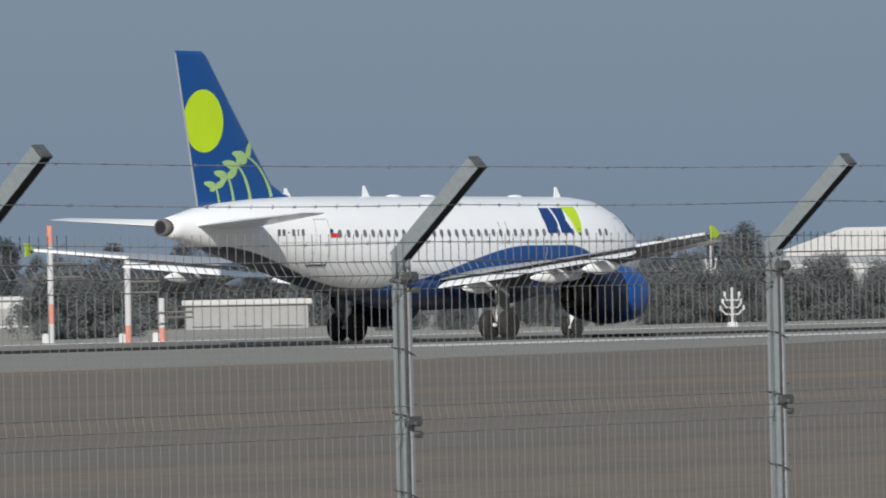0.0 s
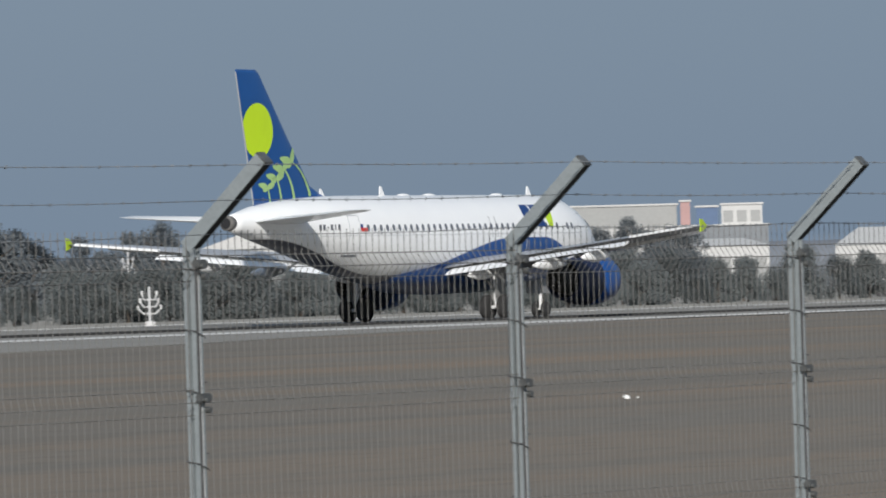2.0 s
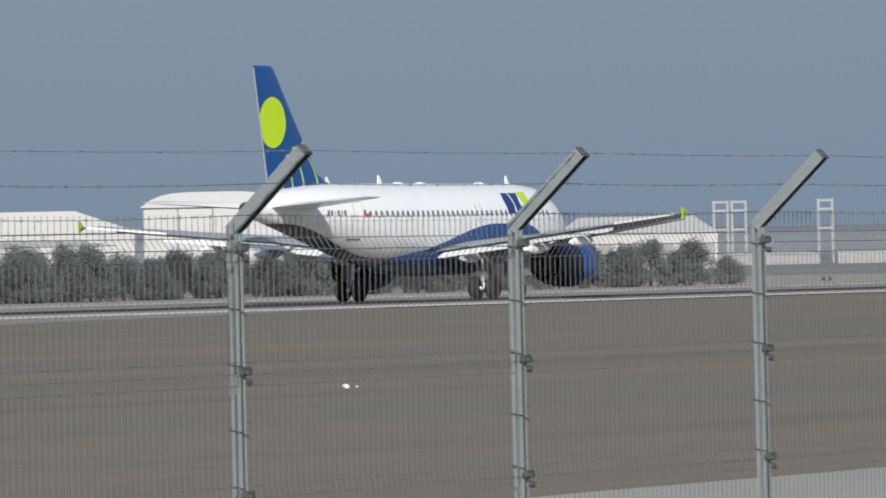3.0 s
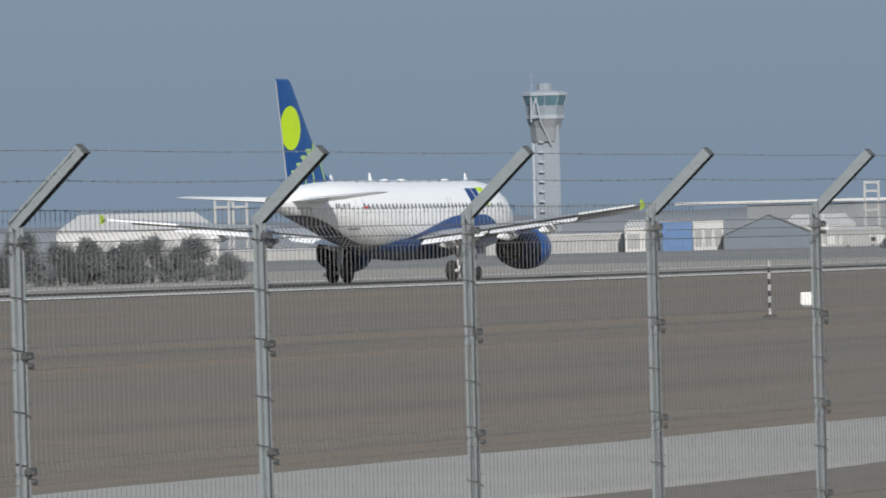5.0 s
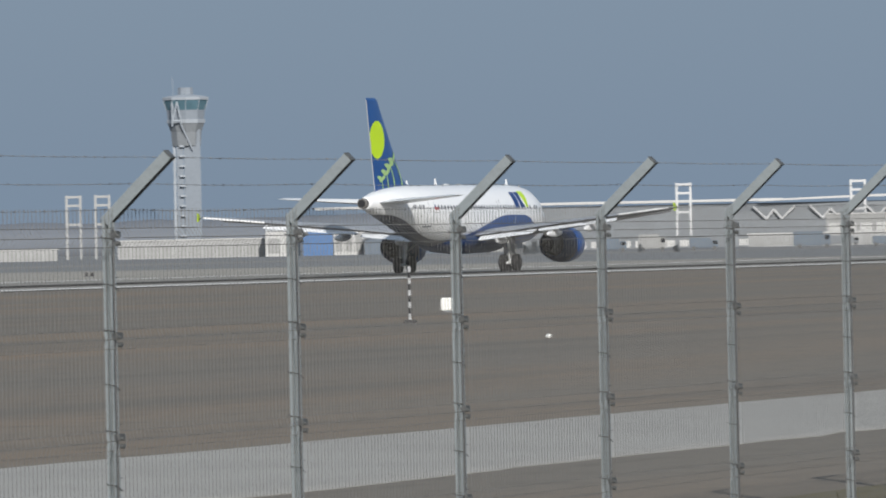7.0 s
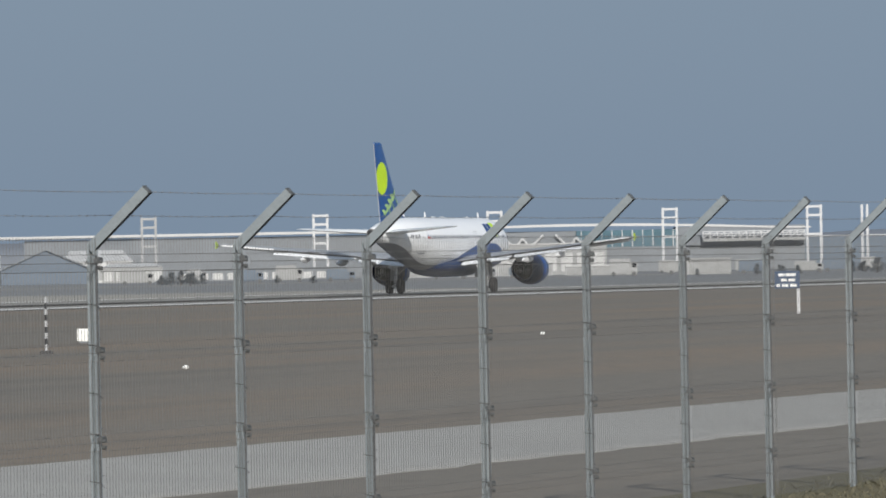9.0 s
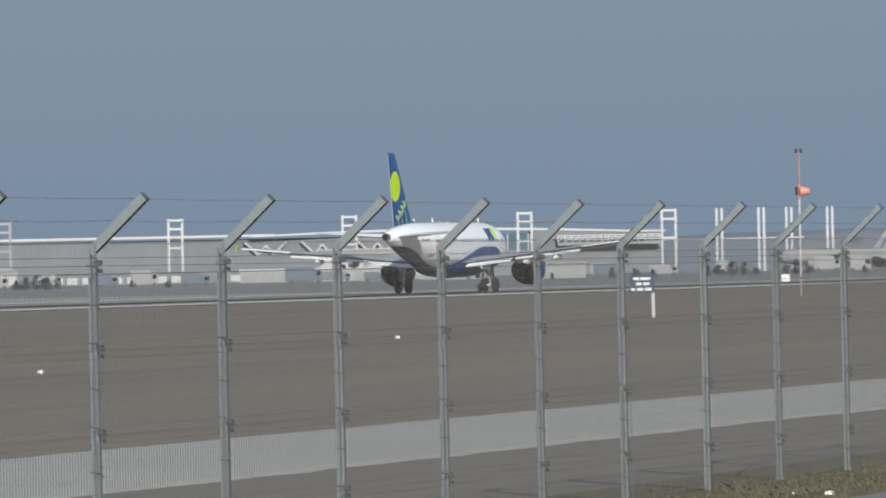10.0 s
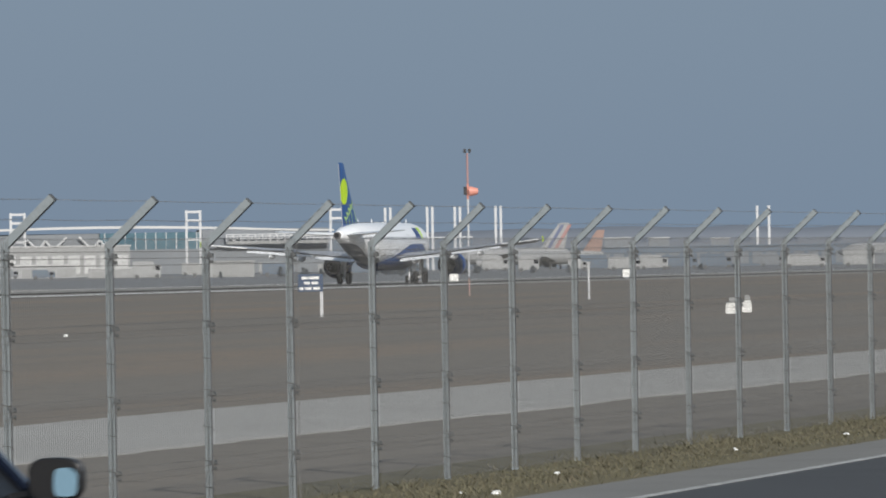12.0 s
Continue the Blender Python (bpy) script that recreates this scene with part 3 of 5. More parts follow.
        # flap track fairings
        for x, y, z, ln in ((3.6, -1.0, 2.35, 2.6), (7.6, -1.35, 2.72, 3.2), (10.4, -2.3, 3.03, 2.7)):
            f = bmesh.new()
            rings = []
            for u, q in ((0, 0.03), (0.12, 0.15), (0.35, 0.24), (0.6, 0.24), (0.85, 0.14), (1, 0.03)):
                rings.append([(side * x + q * 0.75 * math.cos(a), y + 1.3 - u * ln, z - 0.16 - 0.1 * u + q * 1.15 * math.sin(a)) for a in np.linspace(0, 2 * math.pi, 12, endpoint=False)])
            loft(f, rings)
            part("flap_track_fairing", f, WHITE, w, "white flap track fairing", True)
        # wing-tip fence
        f = bmesh.new()
        plate(f, [(-3.95, 4.02), (-4.38, 4.33), (-4.62, 4.35), (-4.56, 4.0), (-4.6, 3.77), (-4.4, 3.79)],
              Matrix.Translation((side * 17.03 - 0.03, 0, 0)) @ Matrix(((0, 0, 1, 0), (1, 0, 0, 0), (0, 1, 0, 0), (0, 0, 0, 1))), 0.06)
        part("wingtip_fence", f, FENCELIME, w, "lime green wing-tip fence")
        # tailplane
        bm = bmesh.new()
        lifting(bm, [(side * 0.5, -12.35, 3.7, 0.40, 4.70), (side * 6.0, -15.2, 1.55, 0.15, 5.08), (side * 6.3, -15.45, 1.2, 0.07, 5.10)])
        part("tailplane", bm, WHITE, t, "white tailplane", True)
        # engine
        e = new("engine")
        e.parent = t
        e.location = (side * 5.75, 0, 1.76)
        bm = bmesh.new()
        prof = [(6.0, 0.55), (6.25, 0.86), (6.55, 0.93), (6.72, 1.0), (6.7, 1.06), (6.4, 1.15), (5.6, 1.23), (4.85, 1.23), (4.83, 1.20)]
        loft(bm, [[(r * math.cos(a), y, r * math.sin(a)) for a in np.linspace(0, 2 * math.pi, 32, endpoint=False)] for y, r in prof], cap=False)
        nac = part("nacelle", bm, NACELLE, e, "glossy blue engine cowling", True)
        # rear cowling: its blue is darkened to paint in the wing's shade
        bm = bmesh.new()
        loft(bm, [[(r * math.cos(a), y, r * math.sin(a)) for a in np.linspace(0, 2 * math.pi, 32, endpoint=False)] for y, r in ((4.83, 1.20), (4.81, 1.225), (4.4, 1.205), (3.6, 1.08), (2.95, 0.93), (2.9, 0.86), (3.3, 0.80))], cap=False)
        part("reverser_sleeve", bm, SLEEVESHADE, e, "rear cowling in blue darkened for shade", True)
        bm = bmesh.new()
        loft(bm, [[(r * math.cos(a), y, r * math.sin(a)) for a in np.linspace(0, 2 * math.pi, 32, endpoint=False)] for y, r in ((6.62, 0.95), (6.735, 1.0), (6.73, 1.045), (6.55, 1.115))], cap=False)
        part("inlet_lip", bm, METAL, e, "bare metal inlet lip", True)
        bm = bmesh.new()
        loft(bm, [[(r * math.cos(a), y, r * math.sin(a)) for a in np.linspace(0, 2 * math.pi, 24, endpoint=False)] for y, r in ((3.9, 0.8), (3.0, 0.66), (2.1, 0.46), (2.05, 0.40), (2.3, 0.36))])
        part("core_nozzle", bm, DARKMETAL, e, "dark metal core nozzle", True)
        bm = bmesh.new()
        loft(bm, [[(r * math.cos(a), y, r * math.sin(a)) for a in np.linspace(0, 2 * math.pi, 16, endpoint=False)] for y, r in ((2.4, 0.3), (1.9, 0.2), (1.5, 0.04))])
        part("exhaust_plug", bm, DARKMETAL, e, "", True)
        bm = bmesh.new()
        tube(bm, [(0, 5.95, 0), (0, 6.1, 0)], 0.93, 24)
        loft(bm, [[(r * math.cos(a), y, r * math.sin(a)) for a in np.linspace(0, 2 * math.pi, 16, endpoint=False)] for y, r in ((6.1, 0.3), (6.3, 0.18), (6.45, 0.02))])
        part("fan", bm, DARKMETAL, e, "dark fan face")
        bm = bmesh.new()
        loft(bm, [[(-0.18, 5.6, 1.1), (0.18, 5.6, 1.1), (0.18, 2.2, 0.55), (-0.18, 2.2, 0.55)], [(-0.16, 3.6, 1.45), (0.16, 3.6, 1.45), (0.14, 1.0, 1.05), (-0.14, 1.0, 1.05)]])
        part("pylon", bm, WHITE, e, "white engine pylon")
    # fin
    bm = bmesh.new()
    rings = []
    for z, le, te, th in FIN:
        rings.append([(b, le + a, z) for a, b in airfoil(le - te, th, 9, 0.5)])
    loft(bm, rings)
    fin = part("fin", bm, BLUE, t, "deep blue fin with a lime disc and sprouting leaves", True)
    for side in (1, -1):
        d = bmesh.new()
        disc = [(max(p[0], -15.13 - (p[1] - 5.2) * 0.2097), p[1]) for p in ellipse(-14.80, 8.84, 1.22, 1.24, 40)]
        on_fin(d, disc, side, 0.012)
        part("disc_emblem", d, LIME, fin, "lime green disc")
        for (bx, bz), (tx, tz), wd, sc in (((-13.85, 5.45), (-14.1, 6.28), 0.07, 0.76), ((-12.95, 5.5), (-13.4, 6.68), 0.085, 0.86), ((-11.9, 5.6), (-12.75, 7.06), 0.10, 0.96), ((-10.55, 5.85), (-12.1, 7.42), 0.11, 1.0)):
            g = bmesh.new()
            left, right = [], []
            for i in range(11):
                u = i / 10
                x = bx + (tx - bx) * (u ** 1.9) - 0.08 * math.sin(math.pi * u)
                z = bz + (tz - bz) * (1 - (1 - u) ** 1.35)
                left.append((x - wd * (1 - 0.5 * u), z))
                right.append((x + wd * (1 - 0.5 * u), z + 0.04))
            on_fin(g, left + right[::-1], side, 0.016)
            for ang, ln in ((170, 1.0), (203, 0.55), (62 if sc > 0.95 else 14, 0.75)):
                a = radians(ang)
                o = []
                for i in range(12):
                    q = 2 * math.pi * i / 12
                    lx, lz = ln * sc * (0.5 + 0.5 * math.cos(q)), 0.15 * sc * math.sin(q) * (1.2 - 0.4 * math.cos(q))
                    o.append((tx + lx * math.cos(a) - lz * math.sin(a), tz + lx * math.sin(a) + lz * math.cos(a)))
                on_fin(g, o, side, 0.02)
            part("sprout_emblem", g, LEAFGREEN, fin, "pale green sprouting leaf emblem")
    bm = bmesh.new()
    loft(bm, [[(-w, te + 0.02, z), (w, te + 0.02, z), (w, te - 0.025, z), (-w, te - 0.025, z)] for z, te, w in ((5.5, -15.22, 0.03), (11.45, -16.46, 0.025))])
    part("rudder_edge", bm, WING, fin, "pale grey trailing edge of the rudder")
    # cabin windows, doors, titles, marks
    win = mesh_of("cabin_window", plate(bmesh.new(), ellipse(0, 0, 0.115, 0.17, 12), Matrix(), 0.012), WINDOW)
    for side in (1, -1):
        y = 11.0
        while y > -8.2:
            if not (3.05 < y < 3.5 or 9.9 < y < 10.35):
                shared("cabin_window", win, t, skin(y, 4.36, side, 0.004))
            y -= 0.533
        for y, w in ((12.35, 0.82), (-9.2, 0.80)):
            bm = bmesh.new()
            for a0, a1, b0, b1 in ((-w / 2 - 0.03, -w / 2, -1.05, 0.8), (w / 2, w / 2 + 0.03, -1.05, 0.8), (-w / 2, w / 2, 0.78, 0.81)):
                for q in range(6):
                    z0, z1 = b0 + (b1 - b0) * q / 6, b0 + (b1 - b0) * (q + 1) / 6
                    plate(bm, [(a0, 0), (a1, 0), (a1, z1 - z0), (a0, z1 - z0)], skin(y, 4.15 + z0, side, 0.003), 0.01)
            door = part("cabin_door", bm, SEAM, t, "white cabin door outlined in grey")
            part("door_sill", plate(bmesh.new(), [(-0.5, -0.05), (0.5, -0.05), (0.5, 0.05), (-0.5, 0.05)], skin(y, 3.12, side, 0.004), 0.015), GREYMARK, door)
        for y, w in ((3.28, 0.5),):
            bm = bmesh.new()
            for a0, a1, b0, b1 in ((-0.27, -0.25, -0.5, 0.5), (0.25, 0.27, -0.5, 0.5)):
                for q in range(4):
                    plate(bm, [(a0, 0), (a1, 0), (a1, 0.25), (a0, 0.25)], skin(y, 3.86 + q * 0.25, side, 0.003), 0.01)
            part("overwing_exit", bm, GREYMARK, t, "overwing exit outlined in grey")
        # title: three bold plain shapes, two navy and one lime
        for y, z, mat, out in ((6.92, 4.86, NAVY, [(-0.5, -0.62), (0.3, -0.62), (0.55, -0.2), (0.5, 0.62), (-0.3, 0.62), (-0.55, 0.2)]),
                               (7.93, 4.86, NAVY, [(-0.5, -0.62), (0.55, -0.62), (0.2, 0.0), (0.5, 0.62), (-0.5, 0.62)]),
                               (8.85, 4.88, LIME, [(-0.25, -0.62), (0.2, -0.62), (0.62, 0.66), (-0.6, 0.66)])):
            bm = bmesh.new()
            o = [(0.84 * (p[0] if side > 0 else -p[0]), 0.76 * p[1]) for p in out]
            flat = bm.faces.new([bm.verts.new((a, b, 0)) for a, b in o])
            for q in range(1, 9):   # cut into courses so that it follows the curve
                bmesh.ops.bisect_plane(bm, geom=bm.verts[:] + bm.edges[:] + bm.faces[:], plane_co=(0, -0.62 + 0.142 * q, 0), plane_no=(0, 1, 0))
            for vv in bm.verts:
                vv.co = skin(y, z + vv.co.y * 1.1, side, 0.02) @ Vector((vv.co.x, 0, 0))
            bmesh.ops.solidify(bm, geom=bm.faces[:], thickness=0.008)
            part("title_shape", bm, mat, t, "bold lime shape of the title" if mat is LIME else "bold navy shape of the title")
        # a long skin seam below the windows, and one over the wave
        bm = bmesh.new()
        for i in range(44):
            plate(bm, [(-0.27, -0.014), (0.27, -0.014), (0.27, 0.014), (-0.27, 0.014)], skin(-11.3 + 0.53 * i, 4.02, side, 0.002), 0.006)
        part("skin_seam", bm, SEAM, t, "fine grey lap seam along the cabin")
        bm = bmesh.new()
        for q in range(5):
            plate(bm, [(-0.02, 0), (0.02, 0), (0.02, 0.2), (-0.02, 0.2)], skin(6.3, 2.75 + q * 0.2, side, 0.004), 0.008)
        part("hold_door_seam", bm, SEAM, t, "fine pale seam of the hold door")
        # registration as plain bars, flag patch
        for i, w in enumerate((0.16, 0.16, 0.12, 0.16, 0.07, 0.16)):
            h = 0.03 if i == 2 else 0.13
            bm = plate(bmesh.new(), [(-w / 2, -h), (w / 2, -h), (w / 2, h), (-w / 2, h)], skin(-11.72 + 0.27 * i, 4.42, side, 0.006), 0.01)
            part("registration_bar", bm, GREYMARK, t)
        part("flag_red", plate(bmesh.new(), [(-0.26, -0.17), (0.26, -0.17), (0.26, 0.0), (-0.26, 0.0)], skin(-8.52, 4.38, side, 0.006), 0.012), RED, t, "small red patch of a flag")
        part("flag_blue", plate(bmesh.new(), [(-0.26, 0.0), (-0.06, 0.0), (-0.06, 0.17), (-0.26, 0.17)], skin(-8.52, 4.38, side, 0.006), 0.012), NAVY, t, "small blue corner of a flag")
        # cockpit panes
        for y, z, w, h in ((14.35, 4.38, 0.42, 0.24), (13.75, 4.52, 0.36, 0.25)):
            part("cockpit_window", plate(bmesh.new(), [(-w / 2, -h), (w / 2, -h * 0.9), (w / 2 - 0.05, h * 0.6), (-w / 2, h)], skin(y, z, side, 0.01), 0.012), GLASS, t, "dark cockpit pane")
    part("windscreen", plate(bmesh.new(), [(-0.62, -0.2), (0.62, -0.2), (0.5, 0.25), (-0.5, 0.25)], Matrix.Translation((0, 14.75, 4.33)) @ pose(0, 0, 0, 52, 0, 180), 0.03), GLASS, t, "dark windscreen")
    # aerials and domes on the crown
    for y, h in ((-9.2, 0.34), (-3.8, 0.42), (10.1, 0.42)):
        bm = bmesh.new()
        plate(bm, [(-0.28, -0.1), (0.28, -0.1), (-0.1, h), (-0.22, h)], Matrix.Translation((-0.02, y, fus_at(y)[0] + fus_at(y)[2])) @ Matrix(((0, 0, 1, 0), (1, 0, 0, 0), (0, 1, 0, 0), (0, 0, 0, 1))), 0.04)
        part("blade_aerial", bm, WHITE, t)
    for y in (-1.9, 0.5, 6.9):
        bm = bmesh.new()
        bmesh.ops.create_uvsphere(bm, u_segments=16, v_segments=8, radius=1, matrix=Matrix.Translation((0, y, 5.88)) @ Matrix.Diagonal((0.22, 0.5, 0.10, 1)))
        part("crown_dome", bm, WHITE, t, "", True)
    # landing gear
    for side in (1, -1):
        g = new("main_gear")
        g.parent = t
        g.location = (side * 3.8, 0, 0)
        bm = tube(bmesh.new(), [(0, 0, 0.55), (-side * 0.1, 0.15, 2.6)], 0.14, 12)
        tube(bm, [(-0.42, 0, 0.58), (0.42, 0, 0.58)], 0.09, 10)
        part("strut", bm, WHITE, g, "white oleo strut")
        bm = tube(bmesh.new(), [(0, 0, 1.3), (-side * 1.2, 0.3, 2.4)], 0.07, 8)
        tube(bm, [(0, -0.2, 0.7), (0, -0.42, 1.1), (0, -0.16, 1.5)], 0.045, 6)
        part("side_stay", bm, GREYMETAL, g, "grey side stay and torque link")
        bm = box(bmesh.new(), side * 0.22 - 0.02, side * 0.22 + 0.02, -0.45, 0.45, 1.0, 2.55, 0.01)
        part("gear_door", bm, GREYMETAL, g, "grey leg door")
        for dx in (-0.46, 0.46):
            w = wheel(g, 0.585, 0.43)
            SPIN.append((w, (dx, 0, 0.585), 0.585))
    g = new("nose_gear")
    g.parent = t
    g.location = (0, 11.04, 0)
    bm = tube(bmesh.new(), [(0, 0, 0.38), (0, -0.15, 2.2)], 0.09, 10)
    tube(bm, [(-0.26, 0, 0.38), (0.26, 0, 0.38)], 0.06, 8)
    tube(bm, [(0, 0.0, 1.0), (0, 0.9, 1.95)], 0.05, 6)
    part("strut", bm, WHITE, g, "white oleo strut")
    for dx in (-0.45, 0.45):
        part("gear_door", box(bmesh.new(), dx - 0.015, dx + 0.015, -0.6, 0.75, 1.15, 1.95, 0.008), GREYMETAL, g, "grey nose gear door")
    for dx in (-0.25, 0.25):
        w = wheel(g, 0.38, 0.22)
        SPIN.append((w, (dx, 0, 0.38), 0.38))
    return t


plane = airliner()

# ======== trees and hedges ========
def leaf_crown(rng, height, width, clumps, per, leaf):
    """Clumps of small leaves along limbs, with gaps and an uneven outline."""
    vs, fs = [], []
    for c in range(clumps):
        a = rng.uniform(0, 2 * math.pi)
        h = rng.uniform(0.12, 1.0)
        spread = width * 0.5 * (1.05 - 0.75 * h ** 1.6) * math.sqrt(rng.uniform(0.05, 1))
        cx, cy, cz = spread * math.cos(a), spread * math.sin(a), height * h * rng.uniform(0.85, 1.0)
        r = width * rng.uniform(0.10, 0.2)
        for i in range(per):
            d = Vector((rng.gauss(0, 1), rng.gauss(0, 1), rng.gauss(0, 1))).normalized() * r * rng.uniform(0.3, 1.0)
            p = Vector((cx, cy, max(0.15, cz))) + d
            p.z = max(0.08, p.z)
            u = Vector((rng.gauss(0, 1), rng.gauss(0, 1), rng.gauss(0, 1))).normalized()
            v = u.orthogonal().normalized()
            s = leaf * rng.uniform(0.6, 1.4)
            k = len(vs)
            vs += [p - u * s, p + v * s * 0.45, p + u * s, p - v * s * 0.45]
            fs.append((k, k + 1, k + 2, k + 3))
    me = bpy.data.meshes.new("crown")
    me.from_pydata(vs, [], fs)
    return me


def tree(rng, height, width, clumps, per, leaf, mat, name, label, category, group):
    t = thing(name, label, category, group=group)
    bm = tube(bmesh.new(), [(0, 0, -0.1), (0.03 * height, 0, height * 0.35), (0, 0.02 * height, height * 0.8)], height * 0.035, 8, r2=height * 0.008)
    for i in range(6):
        a, h = rng.uniform(0, 6.28), height * rng.uniform(0.15, 0.6)
        tube(bm, [(0, 0, h), (width * 0.3 * math.cos(a), width * 0.3 * math.sin(a), h + height * 0.2)], height * 0.015, 5, r2=height * 0.004)
    part("trunk", bm, BARK, t)
    me = leaf_crown(rng, height, width, clumps, per, leaf)
    me.materials.append(mat)
    c = new("crown", me)
    c.parent = t
    return t


rng = random.Random(11)
SHRUBS = [tree(rng, rng.uniform(3.1, 4.2), rng.uniform(3.4, 5.0), 50, 190, 0.085, LEAF, "shrub", "grey-green shrub paled for haze in the hedge beyond the runway", "shrub", "hedge shrubs") for _ in range(5)]
n = 0
for row, (y0, y1, step, xoff) in enumerate(((300, 440, 2.7, 0.0), (303, 415, 3.3, -6.0))):
    y = y0
    while y < y1:
        x = -214 + xoff + rng.uniform(-1.2, 1.2)
        s = rng.uniform(0.62, 0.9) * (1.0 if rng.random() > 0.12 else 0.7)
        s *= 0.72 if y < 322 else 1.0   # clipped lower at the near end
        m = pose(x, y, 0, 0, 0, rng.uniform(0, 360))
        if n < len(SHRUBS):
            SHRUBS[n].matrix_basis = m @ Matrix.Diagonal((s, s, s, 1))
        else:
            ob = copy_thing(SHRUBS[n % len(SHRUBS)], m)
            ob.scale = (s, s, s * rng.uniform(0.85, 1.15))
        n += 1
        y += step * rng.uniform(0.6, 1.35) * (1.0 if y < 385 else 1.3)

for a, d, q in ((38.78, 345, 0.85), (38.66, 352, 1.0), (38.55, 350, 0.9), (38.44, 360, 1.05), (38.34, 356, 0.95), (38.2, 365, 0.8), (37.95, 440, 1.0), (37.7, 450, 1.15), (37.45, 455, 1.2),
                (37.2, 452, 1.1), (36.95, 455, 1.2), (36.65, 460, 1.1), (36.35, 450, 1.0), (36.1, 455, 1.1), (35.8, 440, 1.0)):
    ob = copy_thing(SHRUBS[int(a * 100) % 5], pose(*polar(a, d), 0, 0, 0, a * 170))
    ob.scale = (q, q, q * rng.uniform(0.8, 1.1))

BIG = [tree(rng, h, w, 48, 130, 0.19, LEAFDARK, "tree", "dark tree paled for haze on the far side of the airfield", "tree", "far trees") for h, w in ((11, 9), (12.5, 8), (9, 9.5))]
far = []
for a0, a1, d0, d1, count in ((39.8, 37.9, 880, 960, 9), (37.9, 34.3, 850, 980, 22), (34.2, 32.6, 850, 950, 9), (29.6, 28.45, 700, 820, 14), (36.8, 33.8, 700, 760, 10)):
    for i in range(count):
        a = a0 + (a1 - a0) * (i + rng.uniform(0.1, 0.9)) / count
        far.append((a, rng.uniform(d0, d1), rng.uniform(0.55, 1.0) * (0.72 if a < 30 else 1.0)))
far += [(32.95, 640, 0.68), (32.99, 660, 0.5), (33.42, 700, 0.55), (33.6, 720, 0.45)]
far += [(a, 1150 + 40 * math.sin(a * 31), q) for a, q in ((20.46, 0.19), (20.38, 0.22), (20.30, 0.21), (20.22, 0.24), (20.12, 0.19), (19.5, 0.12), (19.2, 0.14), (16.0, 0.12), (15.5, 0.16), (15.3, 0.18), (15.16, 0.14),
                                                          (14.72, 0.18), (14.62, 0.22), (14.5, 0.24), (14.4, 0.20), (14.3, 0.16), (14.05, 0.18), (13.97, 0.22), (13.86, 0.17), (13.4, 0.13), (13.1, 0.12), (12.0, 0.13), (11.7, 0.15), (11.3, 0.12))]
for i, (a, d, s) in enumerate(far):
    m = pose(*polar(a, d), 0, 0, 0, rng.uniform(0, 360))
    if i < 3:
        BIG[i].matrix_basis = m
    else:
        ob = copy_thing(BIG[i % 3], m)
        ob.scale = (s * rng.uniform(0.9, 1.4), s * rng.uniform(0.9, 1.4), s)


# ======== the far side of the airport ========
def facing(az, d):
    return pose(*polar(az, d), 0, 0, 0, az)


def block(az0, az1, d, el_top, mat, name, label, category, roof=0.0, roof_mat=None, depth=14.0, base=0.0, bays=0, bay_mat=None, group=""):
    """A plain building across azimuths az0..az1 with a shallow gable, a plinth and rows of openings."""
    w = radians(az0 - az1) * d
    h = up(el_top, d) - base
    t = thing(name, label, category, facing((az0 + az1) / 2, d) @ Matrix.Translation((0, 0, base)), group)
    eave = h - roof
    part("wall", box(bmesh.new(), -w / 2, w / 2, 0, depth, -0.1, eave, 0.03), mat, t)
    bm = bmesh.new()
    o = 0.25
    if roof > 0.3:
        ridge = [(-w / 2 - o, -o, eave), (w / 2 + o, -o, eave), (w / 2 + o, depth + o, eave), (-w / 2 - o, depth + o, eave)]
        top = [(-w * 0.36, depth * 0.35, h), (w * 0.36, depth * 0.35, h), (w * 0.36, depth * 0.65, h), (-w * 0.36, depth * 0.65, h)]
        loft(bm, [ridge, top])
    else:
        box(bm, -w / 2 - o, w / 2 + o, -o, depth + o, eave, eave + 0.35, 0.05)
    part("roof", bm, roof_mat or mat, t, "pale sheet roof")
    if bays:
        me = mesh_of("bay", box(bmesh.new(), -w / bays * 0.36, w / bays * 0.36, -0.12, 0.1, eave * 0.12, eave * 0.72, 0.03), bay_mat or GREYWALL)
        for i in range(bays):
            shared("bay", me, t, Matrix.Translation((-w / 2 + (i + 0.5) * w / bays, 0, 0)))
    return t


def gable_hangar(az0, az1, d, el_apex, el_eave, mat, doors, label):
    w, h, e, depth = radians(az0 - az1) * d, up(el_apex, d), up(el_eave, d), 30
    t = thing("hangar", label, "hangar", facing((az0 + az1) / 2, d))
    part("wall", loft(bmesh.new(), [[(-w / 2, y, -0.1), (w / 2, y, -0.1), (w / 2, y, e), (0, y, h), (-w / 2, y, e)] for y in (0, depth)]), mat, t)
    bm = bmesh.new()
    for s in (-1, 1):
        loft(bm, [[(s * (w / 2 + 0.6), y, e - 0.25), (s * (w / 2 + 0.6), y, e + 0.1), (0, y, h + 0.4), (0, y, h + 0.05)] for y in (-0.6, depth)])
    part("roof", bm, GREYWALL, t, "grey sheet roof")
    me = mesh_of("door_leaf", box(bmesh.new(), -w * 0.9 / doors * 0.46, w * 0.9 / doors * 0.46, -0.2, 0.1, 0, e * 0.92, 0.04), SLATE)
    for i in range(doors):
        shared("door_leaf", me, t, Matrix.Translation((-w * 0.45 + (i + 0.5) * w * 0.9 / doors, 0, 0)))
    return t


